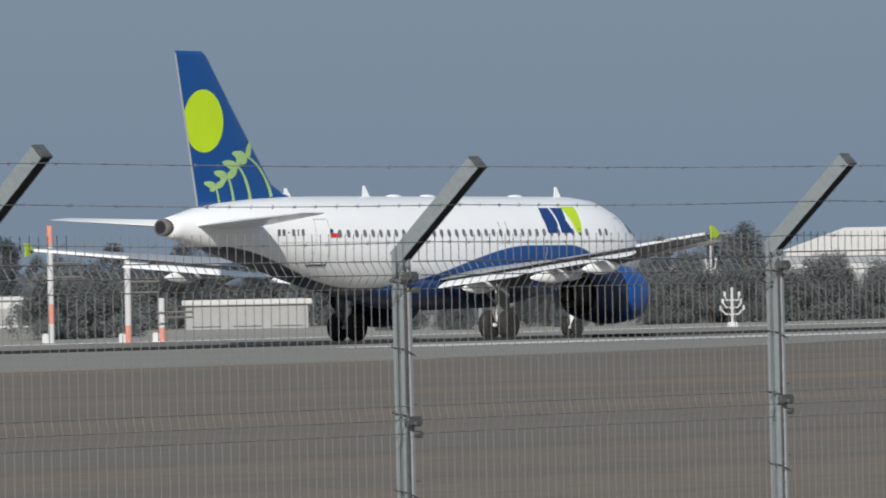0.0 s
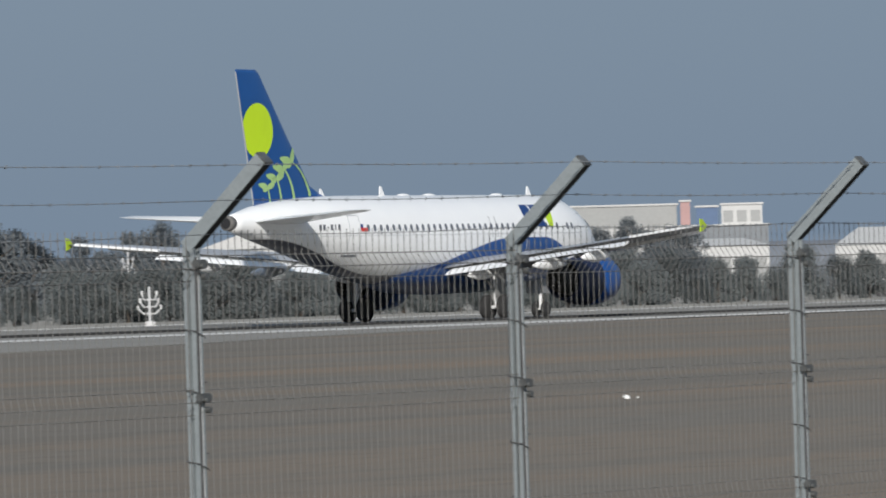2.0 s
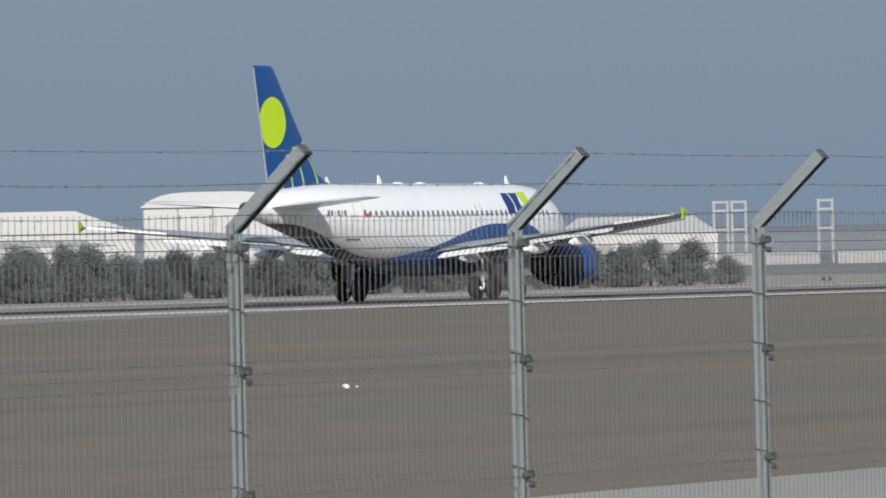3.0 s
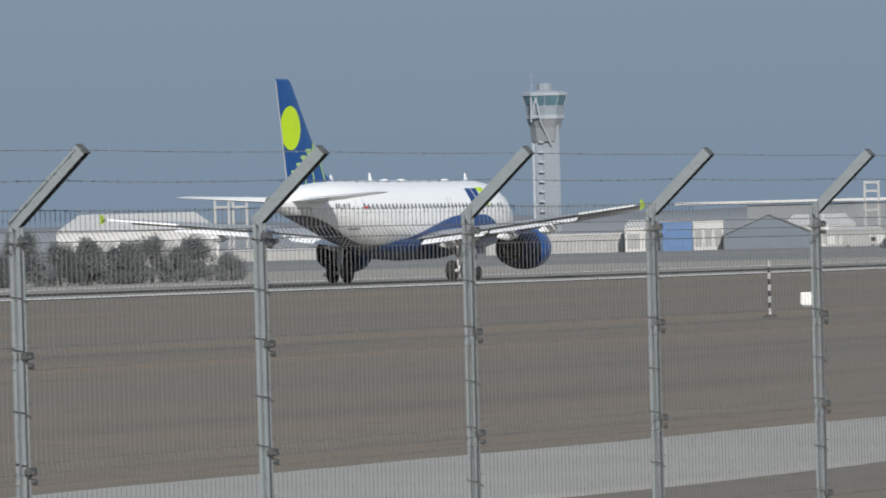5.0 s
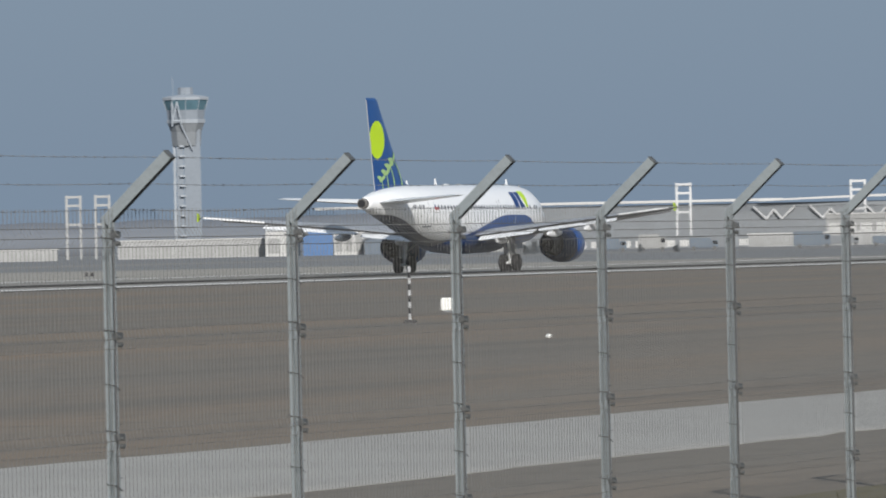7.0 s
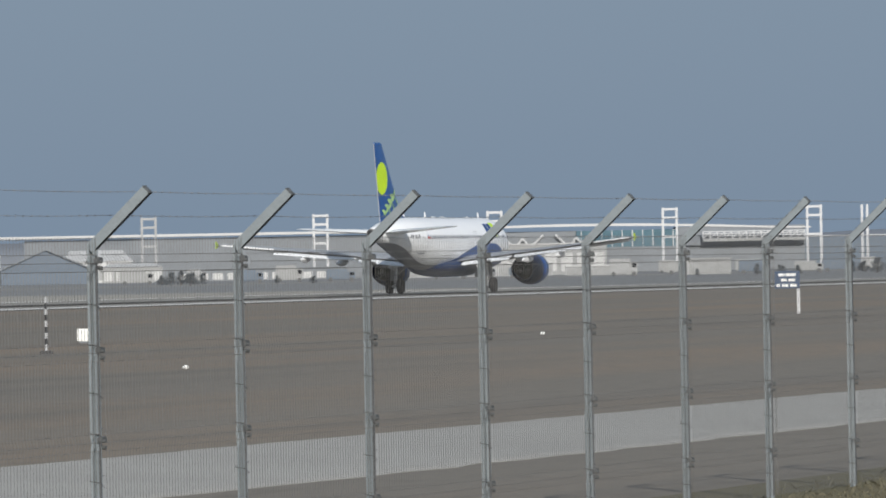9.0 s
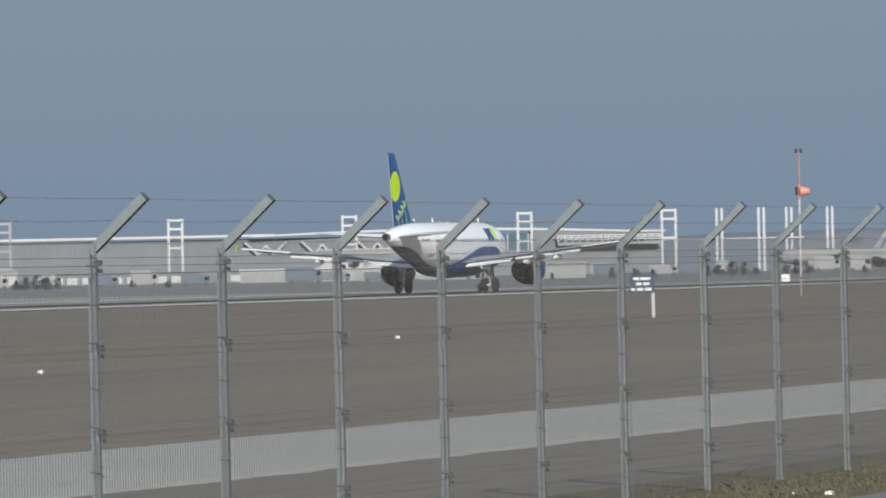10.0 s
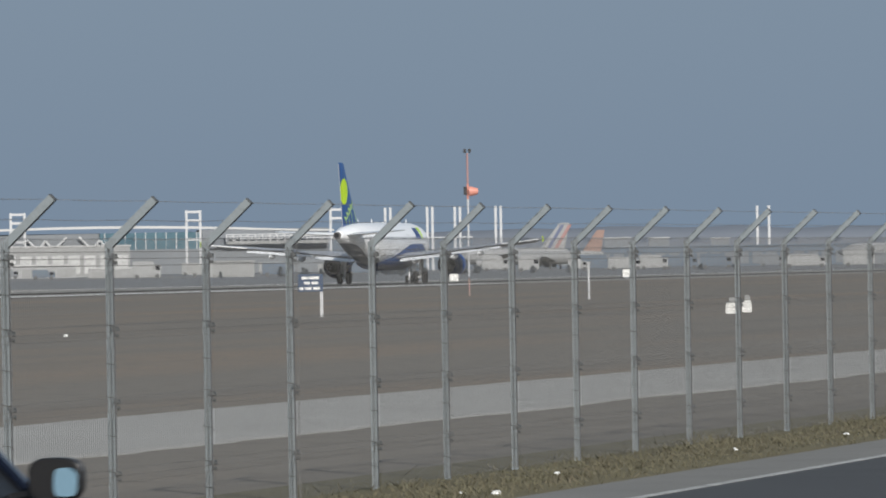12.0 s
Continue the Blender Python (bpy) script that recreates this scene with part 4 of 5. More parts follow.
def vault_hangar(az0, az1, d, el_top, el_eave, mat, label, flat=0.0):
    """A wide white hangar with a rounded roof, or with one that slopes down from a flat crown of that share."""
    w, h, e, depth = radians(az0 - az1) * d, up(el_top, d), up(el_eave, d), 40
    t = thing("hangar", label, "hangar", facing((az0 + az1) / 2, d))
    part("wall", box(bmesh.new(), -w / 2, w / 2, 0, depth, -0.1, e, 0.05), mat, t)
    arc = []
    for i in range(15):
        u = -1 + 2 * i / 14
        rise = 1 - max(0.0, (abs(u) - flat) / (1 - flat)) if flat else 1 - abs(u) ** 4.5
        arc.append((u * (w / 2 + 0.4), e + (h - e) * rise))
    ring = [(arc[0][0], e - 0.15)] + arc + [(arc[-1][0], e - 0.15)]
    part("roof", loft(bmesh.new(), [[(x, y, z) for x, z in ring] for y in (-0.5, depth + 0.5)]), PALE, t, "rounded white sheet roof")
    me = mesh_of("rib", box(bmesh.new(), -0.12, 0.12, -0.3, 0.1, 0, e, 0.02), GREYWALL)
    k = max(4, int(w / 5))
    for i in range(k + 1):
        shared("rib", me, t, Matrix.Translation((-w / 2 + w * i / k, 0, 0)))
    return t


def far_ridge():
    """Low hills all along the horizon, with haze mixed into their colour."""
    rings = []
    for i in range(181):
        a = 6 + 38 * i / 180
        h = up(0.27 + 0.05 * noise.noise(Vector((a * 0.35, 2, 0))) + 0.022 * noise.noise(Vector((a * 2.1, 7, 0))), 4300)
        rings.append([(*polar(a, d), z) for d, z in ((4300, -2), (4300, h * 0.6), (4380, h), (4600, h * 0.7), (4600, -2))])
    tagged(part("backdrop", loft(bmesh.new(), rings), RIDGE, None, "", True), "low hills greyed for haze along the horizon", "hills", kind="structure")


far_ridge()

# white hangars and cargo halls behind the hedge
vault_hangar(32.62, 30.85, 1200, 0.50, 0.32, PALE, "long white hangar with sloping roof ends", 0.43)
vault_hangar(30.78, 29.62, 1150, 0.64, 0.52, PALE, "tall white hangar with a rounded roof")
block(29.60, 28.66, 1250, 0.585, CREAM, "cargo_hall", "long pale cargo hall with loading bays", "building", 0, PALE, 30, 0, 9, PALE)
block(28.75, 27.9, 1240, 0.40, GREYWALL, "office_block", "grey office block with rows of bays", "building", 0, PALE, 20, 0, 8, GREYWALL)
block(28.63, 28.55, 1243, 0.61, HAZEDRED, "plant_room", "small red rooftop plant room", "rooftop hut", 0, PALE, 4, up(0.40, 1240) + 0.3)
block(28.50, 28.32, 1244, 0.56, BLUEPANEL, "roof_panel", "plain blue panel on the office roof", "sign panel", 0, PALE, 2, up(0.40, 1240) + 0.3)
block(28.29, 27.95, 1243, 0.575, PALE, "rooftop_hall", "white boxy rooftop hall with a pale face", "rooftop hut", 0, PALE, 8, up(0.40, 1240) + 0.3, 3, CREAM)
block(29.4, 27.9, 1120, 0.30, PALE, "warehouse", "low white warehouse with a shallow roof", "building", 1.2, PALE, 25, 0, 10, CREAM)
block(27.35, 26.0, 1300, 0.365, PALE, "warehouse", "white warehouse with a hipped roof", "building", 3.4, PALE, 36, 0, 8, CREAM)
block(33.6, 31.0, 1100, 0.26, PALE, "warehouse", "low white warehouse with a shallow roof", "building", 1.0, PALE, 30, 0, 14, CREAM)
block(37.62, 36.6, 430, -0.05, CREAM, "storage_shed", "long low cream shed beyond the runway", "shed", 0, PALE, 4, 0, 3, CREAM)
block(39.5, 38.9, 520, 0.02, PALE, "storage_shed", "long low white shed beyond the runway", "shed", 0, PALE, 4, 0, 4, CREAM)
block(36.05, 35.75, 620, -0.02, PALE, "storage_shed", "small white shed beyond the runway", "shed", 0.6, PALE, 4, 0, 2, CREAM)


def storage_tank(az, d, z0, z1, width):
    t = thing("storage_tank", "rounded white tank on short legs beyond the runway", "tank", facing(az, d))
    mid, r = (z0 + z1) / 2, (z1 - z0) / 2
    bm = bmesh.new()
    loft(bm, [[(x * width / 2, r * q * math.cos(a), mid + r * q * math.sin(a)) for a in np.linspace(0, 2 * math.pi, 20, endpoint=False)]
              for x, q in ((-1, 0.2), (-0.94, 0.6), (-0.8, 0.86), (-0.55, 1), (0.55, 1), (0.8, 0.86), (0.94, 0.6), (1, 0.2))])
    part("shell", bm, PALE, t, "white painted shell", True)
    for x in (-0.55, 0.55):
        part("saddle", box(bmesh.new(), x * width / 2 - 0.08, x * width / 2 + 0.08, -r * 0.7, r * 0.7, -0.02, mid - r * 0.6, 0.01), GREYWALL, t)
    bm = tube(bmesh.new(), [(width * 0.47, 0, z0 + 0.6), (width * 0.62, 0, z1 - 0.4), (width * 0.66, 0, z1 + 0.1)], 0.08, 8)
    part("vent_pipe", bm, PALE, t, "slanting white vent pipe")


storage_tank(35.06, 360, 1.05, 2.72, 2.45)

# row of dark gable hangar, blue hall, white sheds in front of the tower
gable_hangar(21.79, 21.05, 1700, 0.22, 0.06, SLATE, 8, "slate-blue hangar with a shallow gable and sliding doors")
block(22.31, 22.06, 1700, 0.18, BLUEWALL, "blue_hall", "bright blue sheet-clad hall beside a hangar", "building", 0, PALE, 15, 0, 1, BLUEWALL)
block(22.62, 22.33, 1710, 0.20, PALE, "white_hall", "white hall with a shallow roof", "building", 1.6, PALE, 16, 0, 2, CREAM)
block(22.05, 21.80, 1715, 0.17, PALE, "white_hall", "white hall with a shallow roof", "building", 0, PALE, 16, 0, 3, CREAM)
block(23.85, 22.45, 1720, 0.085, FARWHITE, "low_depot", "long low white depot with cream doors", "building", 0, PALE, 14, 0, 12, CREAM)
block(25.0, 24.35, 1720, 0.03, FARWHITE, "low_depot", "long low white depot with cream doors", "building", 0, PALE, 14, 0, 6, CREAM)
block(26.0, 25.15, 1740, 0.05, CREAM, "low_depot", "long low cream depot with a shallow roof", "building", 0.8, PALE, 14, 0, 6, CREAM)
block(20.95, 20.45, 1730, 0.10, CREAM, "low_depot", "low cream depot with pale doors", "building", 0.9, PALE, 14, 0, 5, PALE)
block(21.3, 20.7, 1850, 0.215, PALE, "white_hall", "white hall with a shallow roof", "building", 3.0, PALE, 30, 0, 4, CREAM)
block(20.3, 18.2, 1750, 0.03, GREYWALL, "low_depot", "row of low pale depots with doors", "building", 0, GREYWALL, 12, 0, 17, PALE)
block(17.95, 16.75, 1700, 0.19, CREAM, "terminal_annexe", "cream two-storey annexe below the terminal", "building", 0, PALE, 20, 0, 9, PALE)
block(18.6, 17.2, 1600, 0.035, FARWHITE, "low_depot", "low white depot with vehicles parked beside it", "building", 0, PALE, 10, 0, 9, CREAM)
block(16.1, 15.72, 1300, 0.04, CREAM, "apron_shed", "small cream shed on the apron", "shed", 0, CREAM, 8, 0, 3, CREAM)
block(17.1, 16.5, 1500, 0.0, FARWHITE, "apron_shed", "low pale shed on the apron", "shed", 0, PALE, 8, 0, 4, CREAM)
block(12.80, 12.58, 1900, 0.185, GREYWALL, "apron_block", "pale flat-roofed block beyond the apron", "building", 0, PALE, 12, 0, 2, PALE)
block(12.43, 12.26, 1900, 0.18, GREYWALL, "apron_block", "white flat-roofed block beyond the apron", "building", 0, PALE, 12, 0, 2, PALE)
block(11.91, 11.76, 1950, 0.17, GREYWALL, "apron_block", "white flat-roofed block beyond the apron", "building", 0, PALE, 12, 0, 3, CREAM)
block(13.2, 10.2, 1850, 0.105, SLATE, "far_halls", "long slate-grey hall on the far edge of the apron", "building", 0, SLATE, 20, 0, 26, GREYWALL)


def control_tower(az, d):
    t = thing("control_tower", "tall pale concrete control tower with a flared glazed cab", "control tower", facing(az, d))

    def ring(r, z, n=10):
        return [(r * math.cos(2 * math.pi * (i + 0.5) / n), r * math.sin(2 * math.pi * (i + 0.5) / n), z) for i in range(n)]
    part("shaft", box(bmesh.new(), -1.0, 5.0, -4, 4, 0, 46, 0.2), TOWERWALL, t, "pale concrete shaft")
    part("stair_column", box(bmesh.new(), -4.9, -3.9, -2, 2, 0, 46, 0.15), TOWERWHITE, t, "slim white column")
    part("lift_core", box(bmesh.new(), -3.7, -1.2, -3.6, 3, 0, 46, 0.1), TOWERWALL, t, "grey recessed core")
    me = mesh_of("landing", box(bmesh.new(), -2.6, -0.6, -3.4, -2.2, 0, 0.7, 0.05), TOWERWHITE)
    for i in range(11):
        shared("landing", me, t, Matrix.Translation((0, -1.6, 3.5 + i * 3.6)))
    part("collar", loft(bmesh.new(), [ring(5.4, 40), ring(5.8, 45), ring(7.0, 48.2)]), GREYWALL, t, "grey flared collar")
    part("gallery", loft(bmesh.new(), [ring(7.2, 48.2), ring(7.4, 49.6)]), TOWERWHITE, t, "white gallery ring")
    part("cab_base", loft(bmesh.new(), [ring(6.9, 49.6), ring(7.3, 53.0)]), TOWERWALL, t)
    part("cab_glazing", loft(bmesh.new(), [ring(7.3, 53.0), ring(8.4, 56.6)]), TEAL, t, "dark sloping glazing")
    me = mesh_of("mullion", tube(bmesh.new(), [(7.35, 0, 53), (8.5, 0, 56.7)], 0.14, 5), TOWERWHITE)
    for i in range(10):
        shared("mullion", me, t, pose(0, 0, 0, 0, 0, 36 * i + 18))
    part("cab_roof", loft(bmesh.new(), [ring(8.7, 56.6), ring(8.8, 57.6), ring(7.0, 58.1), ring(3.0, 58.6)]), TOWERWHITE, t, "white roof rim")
    part("roof_drum", loft(bmesh.new(), [ring(3.0, 58.4), ring(2.8, 61.2)]), TOWERWALL, t)
    part("antenna", tube(bmesh.new(), [(-4.6, 0, 58.6), (-4.6, 0, 65)], 0.1, 5), TOWERWHITE, t)
    bm = bmesh.new()
    for a, b in (((-5.0, -8, 48), (-3.2, -8, 56)), ((-3.2, -8, 56), (-1.8, -8, 48)), ((-5.0, -8, 56), (-5.0, -8, 47)), ((-5.0, -8, 49), (-2.0, -8, 49)), ((-2.0, -7.5, 48), (2.2, -5, 38.5))):
        tube(bm, [a, b], 0.32, 5)
    part("escape_truss", bm, TOWERWHITE, t, "white steel truss on the tower side")


control_tower(23.26, 2500)


def gantry(az, el_top=0.48, d=2000, w=4.0, bars=True):
    h = up(el_top, d)
    # masts on the left take the white that is dulled for haze
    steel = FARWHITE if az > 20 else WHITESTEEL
    t = thing("gantry_mast", "white steel portal mast on the apron", "mast", facing(az, d), "apron masts")
    for s in (-1, 1):
        part("leg", box(bmesh.new(), s * w / 2 - 0.35, s * w / 2 + 0.35, -0.4, 0.4, -0.1, h, 0.06), steel, t)
    if bars:
        for z in (h - 0.5, h - 3.0, h - 8.5):
            part("crossbar", box(bmesh.new(), -w / 2, w / 2, -0.3, 0.3, z - 0.35, z + 0.35, 0.05), steel, t)


for a in (25.97, 25.82, 25.10, 24.21, 23.97, 20.56, 19.13, 17.68, 16.22, 15.02):
    gantry(a)
for a in (14.60, 14.25, 14.02, 13.68):
    gantry(a, 0.475, 2000, 1.5, False)


gantry(11.475, 0.44, 2000, 3.4, False)


# long terminal with a thin white roof on slanting struts
def terminal():
    D = 2150
    t = thing("terminal", "long airport terminal with a thin white roof on slanting struts", "terminal", facing(18.6, D))
    mid = radians(18.6)

    def xof(az):
        return math.tan(mid - radians(az)) * D
    z = lambda el: up(el, D)
    bm = bmesh.new()
    box(bm, xof(22.2), xof(18.3), -0.5, 8, z(0.315), z(0.337), 0.1)
    part("walkway_roof", bm, PALE, t, "thin white walkway roof")
    bm = bmesh.new()
    rings = []
    for i in range(13):
        a = 18.5 + (15.05 - 18.5) * i / 12
        e = 0.325 + 0.035 * math.sin(math.pi * min(1, i / 11)) - 0.02 * (i / 12) ** 3
        rings.append([(xof(a), -1.5, z(e)), (xof(a), 50, z(e) + 0.3), (xof(a), 50, z(e) - 0.3), (xof(a), -1.5, z(e) - 0.5 - 0.3 * math.sin(math.pi * i / 12))])
    loft(bm, rings)
    part("main_roof", bm, PALE, t, "white curved main roof")
    part("hall_wall", box(bmesh.new(), xof(21.6), xof(17.0), 1.5, 40, 0, z(0.30), 0.1), GREYWALL, t, "grey hall wall under the roof")
    part("base_wall", box(bmesh.new(), xof(21.6), xof(15.1), 0, 45, 0, z(0.16), 0.1), GREYWALL, t, "grey base storey")
    part("glazed_hall", box(bmesh.new(), xof(17.0), xof(16.15), 0.6, 40, z(0.16), z(0.30), 0.1), TEAL, t, "teal glazed hall front")
    part("end_hall", box(bmesh.new(), xof(16.15), xof(15.1), -1.2, 40, z(0.16), z(0.318), 0.1), GREYWALL, t, "grey end hall")
    me = mesh_of("mullion", box(bmesh.new(), -0.12, 0.12, 0.3, 0.7, z(0.16), z(0.30)), WHITESTEEL)
    for i in range(10):
        shared("mullion", me, t, Matrix.Translation((xof(17.0 - 0.085 * (i + 0.5)), 0, 0)))
    hv = z(0.27) - z(0.165)
    for p, q in (((-6.5, 0, hv), (-2.4, 0, 0)), ((-2.4, 0, 0), (0, 0, hv * 0.75)), ((0, 0, hv * 0.75), (2.4, 0, 0)), ((2.4, 0, 0), (6.5, 0, hv))):
        me = mesh_of("slanting_strut", tube(bmesh.new(), [p, q], 0.42, 6), WHITESTEEL)
        for a in (18.38, 17.91, 17.45, 17.0):
            shared("slanting_strut", me, t, Matrix.Translation((xof(a), 0.2, z(0.165))))
    part("parapet", box(bmesh.new(), xof(15.95), xof(15.1), -4, -3, z(0.19), z(0.215), 0.1), CREAM, t, "cream railing band")
    bm = bmesh.new()
    for e in (0.235, 0.255, 0.272):
        tube(bm, [(xof(15.95), -3.5, z(e)), (xof(15.1), -3.5, z(e))], 0.16, 5)
    part("deck_rail", bm, WHITESTEEL, t, "white rails along the open deck")
    me = mesh_of("deck_post", tube(bmesh.new(), [(0, -3.5, z(0.215)), (0, -3.5, z(0.275))], 0.2, 5), WHITESTEEL)
    brace = mesh_of("deck_brace", tube(bmesh.new(), [(0, -3.5, z(0.215)), (2.3, -3.5, z(0.272))], 0.14, 5), WHITESTEEL)
    for i in range(15):
        shared("deck_post", me, t, Matrix.Translation((xof(15.95 - 0.0605 * i), 0, 0)))
        if i < 14:
            shared("deck_brace", brace, t, Matrix.Translation((xof(15.95 - 0.0605 * i), 0, 0)))


terminal()
block(15.3, 13.9, 2200, 0.215, SLATE, "pier", "long slate-grey pier building with a pale roof band", "building", 0, WHITESTEEL, 20, 0, 14, SLATE)


# distant parked airliners: fuselage, fin, tailplane
def parked_plane(az, d, turn, mat_fin, label, s=1.0):
    t = thing("parked_airliner", label, "airplane", facing(az, d) @ pose(0, 0, 0, 0, 0, turn), "parked airliners")
    bm = bmesh.new()
    loft(bm, [[(r * s * math.cos(a), y * s, (3.6 + lift) * s + r * s * math.sin(a)) for a in np.linspace(0, 2 * math.pi, 16, endpoint=False)]
              for y, r, lift in ((17, 0.1, -0.4), (15.5, 1.0, -0.3), (13, 1.8, 0), (10, 2, 0), (-5, 2, 0), (-10, 1.5, 0.5), (-16, 0.5, 1))])
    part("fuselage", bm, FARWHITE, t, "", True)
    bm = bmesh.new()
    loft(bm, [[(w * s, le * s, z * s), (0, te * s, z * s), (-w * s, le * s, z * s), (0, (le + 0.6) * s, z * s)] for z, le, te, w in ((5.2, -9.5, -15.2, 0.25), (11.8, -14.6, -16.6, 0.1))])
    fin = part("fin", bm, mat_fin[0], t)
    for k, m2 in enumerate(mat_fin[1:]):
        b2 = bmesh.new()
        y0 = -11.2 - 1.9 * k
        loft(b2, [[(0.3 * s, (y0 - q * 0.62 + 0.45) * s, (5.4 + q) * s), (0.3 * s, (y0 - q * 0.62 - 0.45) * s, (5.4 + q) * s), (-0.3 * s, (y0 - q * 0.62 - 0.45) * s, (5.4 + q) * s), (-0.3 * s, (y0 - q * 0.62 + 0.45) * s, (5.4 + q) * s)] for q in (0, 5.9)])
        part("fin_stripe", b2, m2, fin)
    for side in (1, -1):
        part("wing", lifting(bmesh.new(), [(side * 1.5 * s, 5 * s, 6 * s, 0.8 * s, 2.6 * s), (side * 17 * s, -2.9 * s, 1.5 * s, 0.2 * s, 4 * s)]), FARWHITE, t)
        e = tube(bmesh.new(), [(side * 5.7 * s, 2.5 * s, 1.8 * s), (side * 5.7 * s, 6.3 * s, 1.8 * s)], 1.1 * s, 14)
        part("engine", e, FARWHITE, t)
        part("main_gear", tube(bmesh.new(), [(side * 3.7 * s, 0, 0), (side * 3.7 * s, 0, 2.6 * s)], 0.3 * s, 8), HAZEDTYRE, t)
    part("nose_gear", tube(bmesh.new(), [(0, 11 * s, 0), (0, 11 * s, 2.4 * s)], 0.25 * s, 8), HAZEDTYRE, t)


parked_plane(13.62, 1750, 78, (FARWHITE, HAZEDNAVY, HAZEDRED), "parked white airliner with slanting navy and red fin stripes", 1.0)
parked_plane(13.21, 1720, 66, (HAZEDORANGE,), "parked white airliner with an orange fin", 0.82)
parked_plane(10.35, 1700, 70, (FARWHITE, HAZEDNAVY), "parked white airliner with a striped fin", 0.95)


def service_vehicle(az, d, w, h, mat, label):
    t = thing("service_vehicle", label, "vehicle", facing(az, d), "apron vehicles")
    part("body", box(bmesh.new(), -w / 2, w / 2, 0, 2.2, 0.45, h, 0.12), mat, t)
    part("cab", box(bmesh.new(), w / 2 - 0.05, w / 2 + 1.3, 0.1, 2.1, 0.45, h * 0.8, 0.15), mat, t)
    part("windscreen", box(bmesh.new(), w / 2 + 0.3, w / 2 + 1.1, 0.05, 0.12, h * 0.5, h * 0.74, 0.02), GLASS, t)
    for x in (-w * 0.3, w / 2 + 0.6):
        part("wheel", tube(bmesh.new(), [(x, -0.05, 0.45), (x, 0.3, 0.45)], 0.40, 12), HAZEDTYRE, t)


for a, d, w, h, mat, label in ((12.66, 1300, 5.0, 2.6, FARWHITE, "long white catering truck on the apron"), (12.42, 1310, 4.2, 2.9, FARWHITE, "tall white service truck on the apron"),
                               (13.05, 1320, 2.6, 2.4, FARWHITE, "small white tug on the apron"), (12.9, 1350, 5.5, 3.2, SLATE, "dark grey loader on the apron"), (12.2, 1400, 6.0, 2.8, SLATE, "dark grey loader on the apron"),
                               (11.9, 1350, 5.0, 3.0, SLATE, "dark grey bus on the apron"), (14.85, 1300, 5.0, 2.4, SLATE, "dark grey bus on the apron"), (15.1, 1280, 4.0, 2.2, CREAM, "cream van on the apron"),
                               (15.55, 1250, 4.5, 2.6, SLATE, "dark grey loader on the apron"), (17.5, 1300, 3.0, 2.0, SLATE, "dark grey van on the apron"), (18.1, 1260, 5.5, 3.1, SLATE, "dark grey loader on the apron"),
                               (19.0, 1240, 4.0, 2.3, SLATE, "slate-grey service van on the apron"), (19.75, 1250, 3.4, 2.5, SLATE, "dark grey van on the apron"), (20.7, 1260, 5.0, 2.8, CREAM, "cream coach on the apron")):
    service_vehicle(a, d, w, h, mat, label)
vr = random.Random(21)
for i in range(16):
    a = vr.choice((vr.uniform(10.4, 14.6), vr.uniform(15.4, 20.4)))
    service_vehicle(a, vr.uniform(1250, 1650), vr.uniform(2.5, 7.0), vr.uniform(1.9, 3.4), vr.choice((FARWHITE, FARWHITE, CREAM, FARWHITE, GREYWALL)), "pale service vehicle parked on the apron")


# ======== masts, markers and signs on the airfield ========
def banded_mast(az, d, z1, bands, r, label, name="banded_mast", category="mast"):
    t = thing(name, label, category, facing(az, d))
    k = len(bands)
    for i, m in enumerate(bands):
        part("band", tube(bmesh.new(), [(0, 0, z1 * i / k), (0, 0, z1 * (i + 1) / k)], r, 8), m, t)
    return t


m = banded_mast(13.93, 1000, up(0.92, 1000), (WHITESTEEL, WHITESTEEL, WHITESTEEL, WHITESTEEL, WHITESTEEL, ORANGE, HAZEDRED, HAZEDRED), 0.15, "tall red and white lattice-banded mast with twin lamps")
part("lamp_pair", box(box(bmesh.new(), -0.55, -0.15, -0.2, 0.2, up(0.92, 1000), up(0.955, 1000), 0.05), 0.15, 0.55, -0.2, 0.2, up(0.92, 1000), up(0.955, 1000), 0.05), BLACKPAINT, m, "pair of dark lamps")
bm = bmesh.new()
loft(bm, [[(x, q * math.cos(a), up(0.60, 1000) + q * math.sin(a)) for a in np.linspace(0, 2 * math.pi, 12, endpoint=False)] for x, q in ((0.2, 0.75), (0.9, 0.6), (1.5, 0.4))])
part("windsock", bm, ORANGE, m, "red windsock")
part("obstruction_box", box(bmesh.new(), -0.6, -0.1, -0.3, 0.3, up(0.57, 1000), up(0.64, 1000), 0.04), BLACKPAINT, m, "dark box on the mast")
banded_mast(13.93, 400, 1.0, (HAZEDORANGE, HAZEDRED, HAZEDORANGE), 0.06, "short pale red and orange post", "banded_post", "post")


def localizer_mast(az, d, el_top, bands, label):
    t = banded_mast(az, d, up(el_top, d), bands, 0.14, label)
    part("footing", box(bmesh.new(), -0.42, -0.12, -0.2, 0.2, -0.05, 0.45, 0.04), WHITESTEEL, t)
    bm = bmesh.new()
    for z in (0.56, 0.68):
        tube(bm, [(-0.3, 0, up(el_top, d) * z), (1.4, 0, up(el_top, d) * z)], 0.05, 5)
        for x in np.linspace(-0.1, 1.4, 4):
            tube(bm, [(x, 0, up(el_top, d) * z), (x, 0, up(el_top, d) * z + 0.4)], 0.03, 4)
    part("aerial_rack", bm, PIPE, t, "dark grey aerial rack")


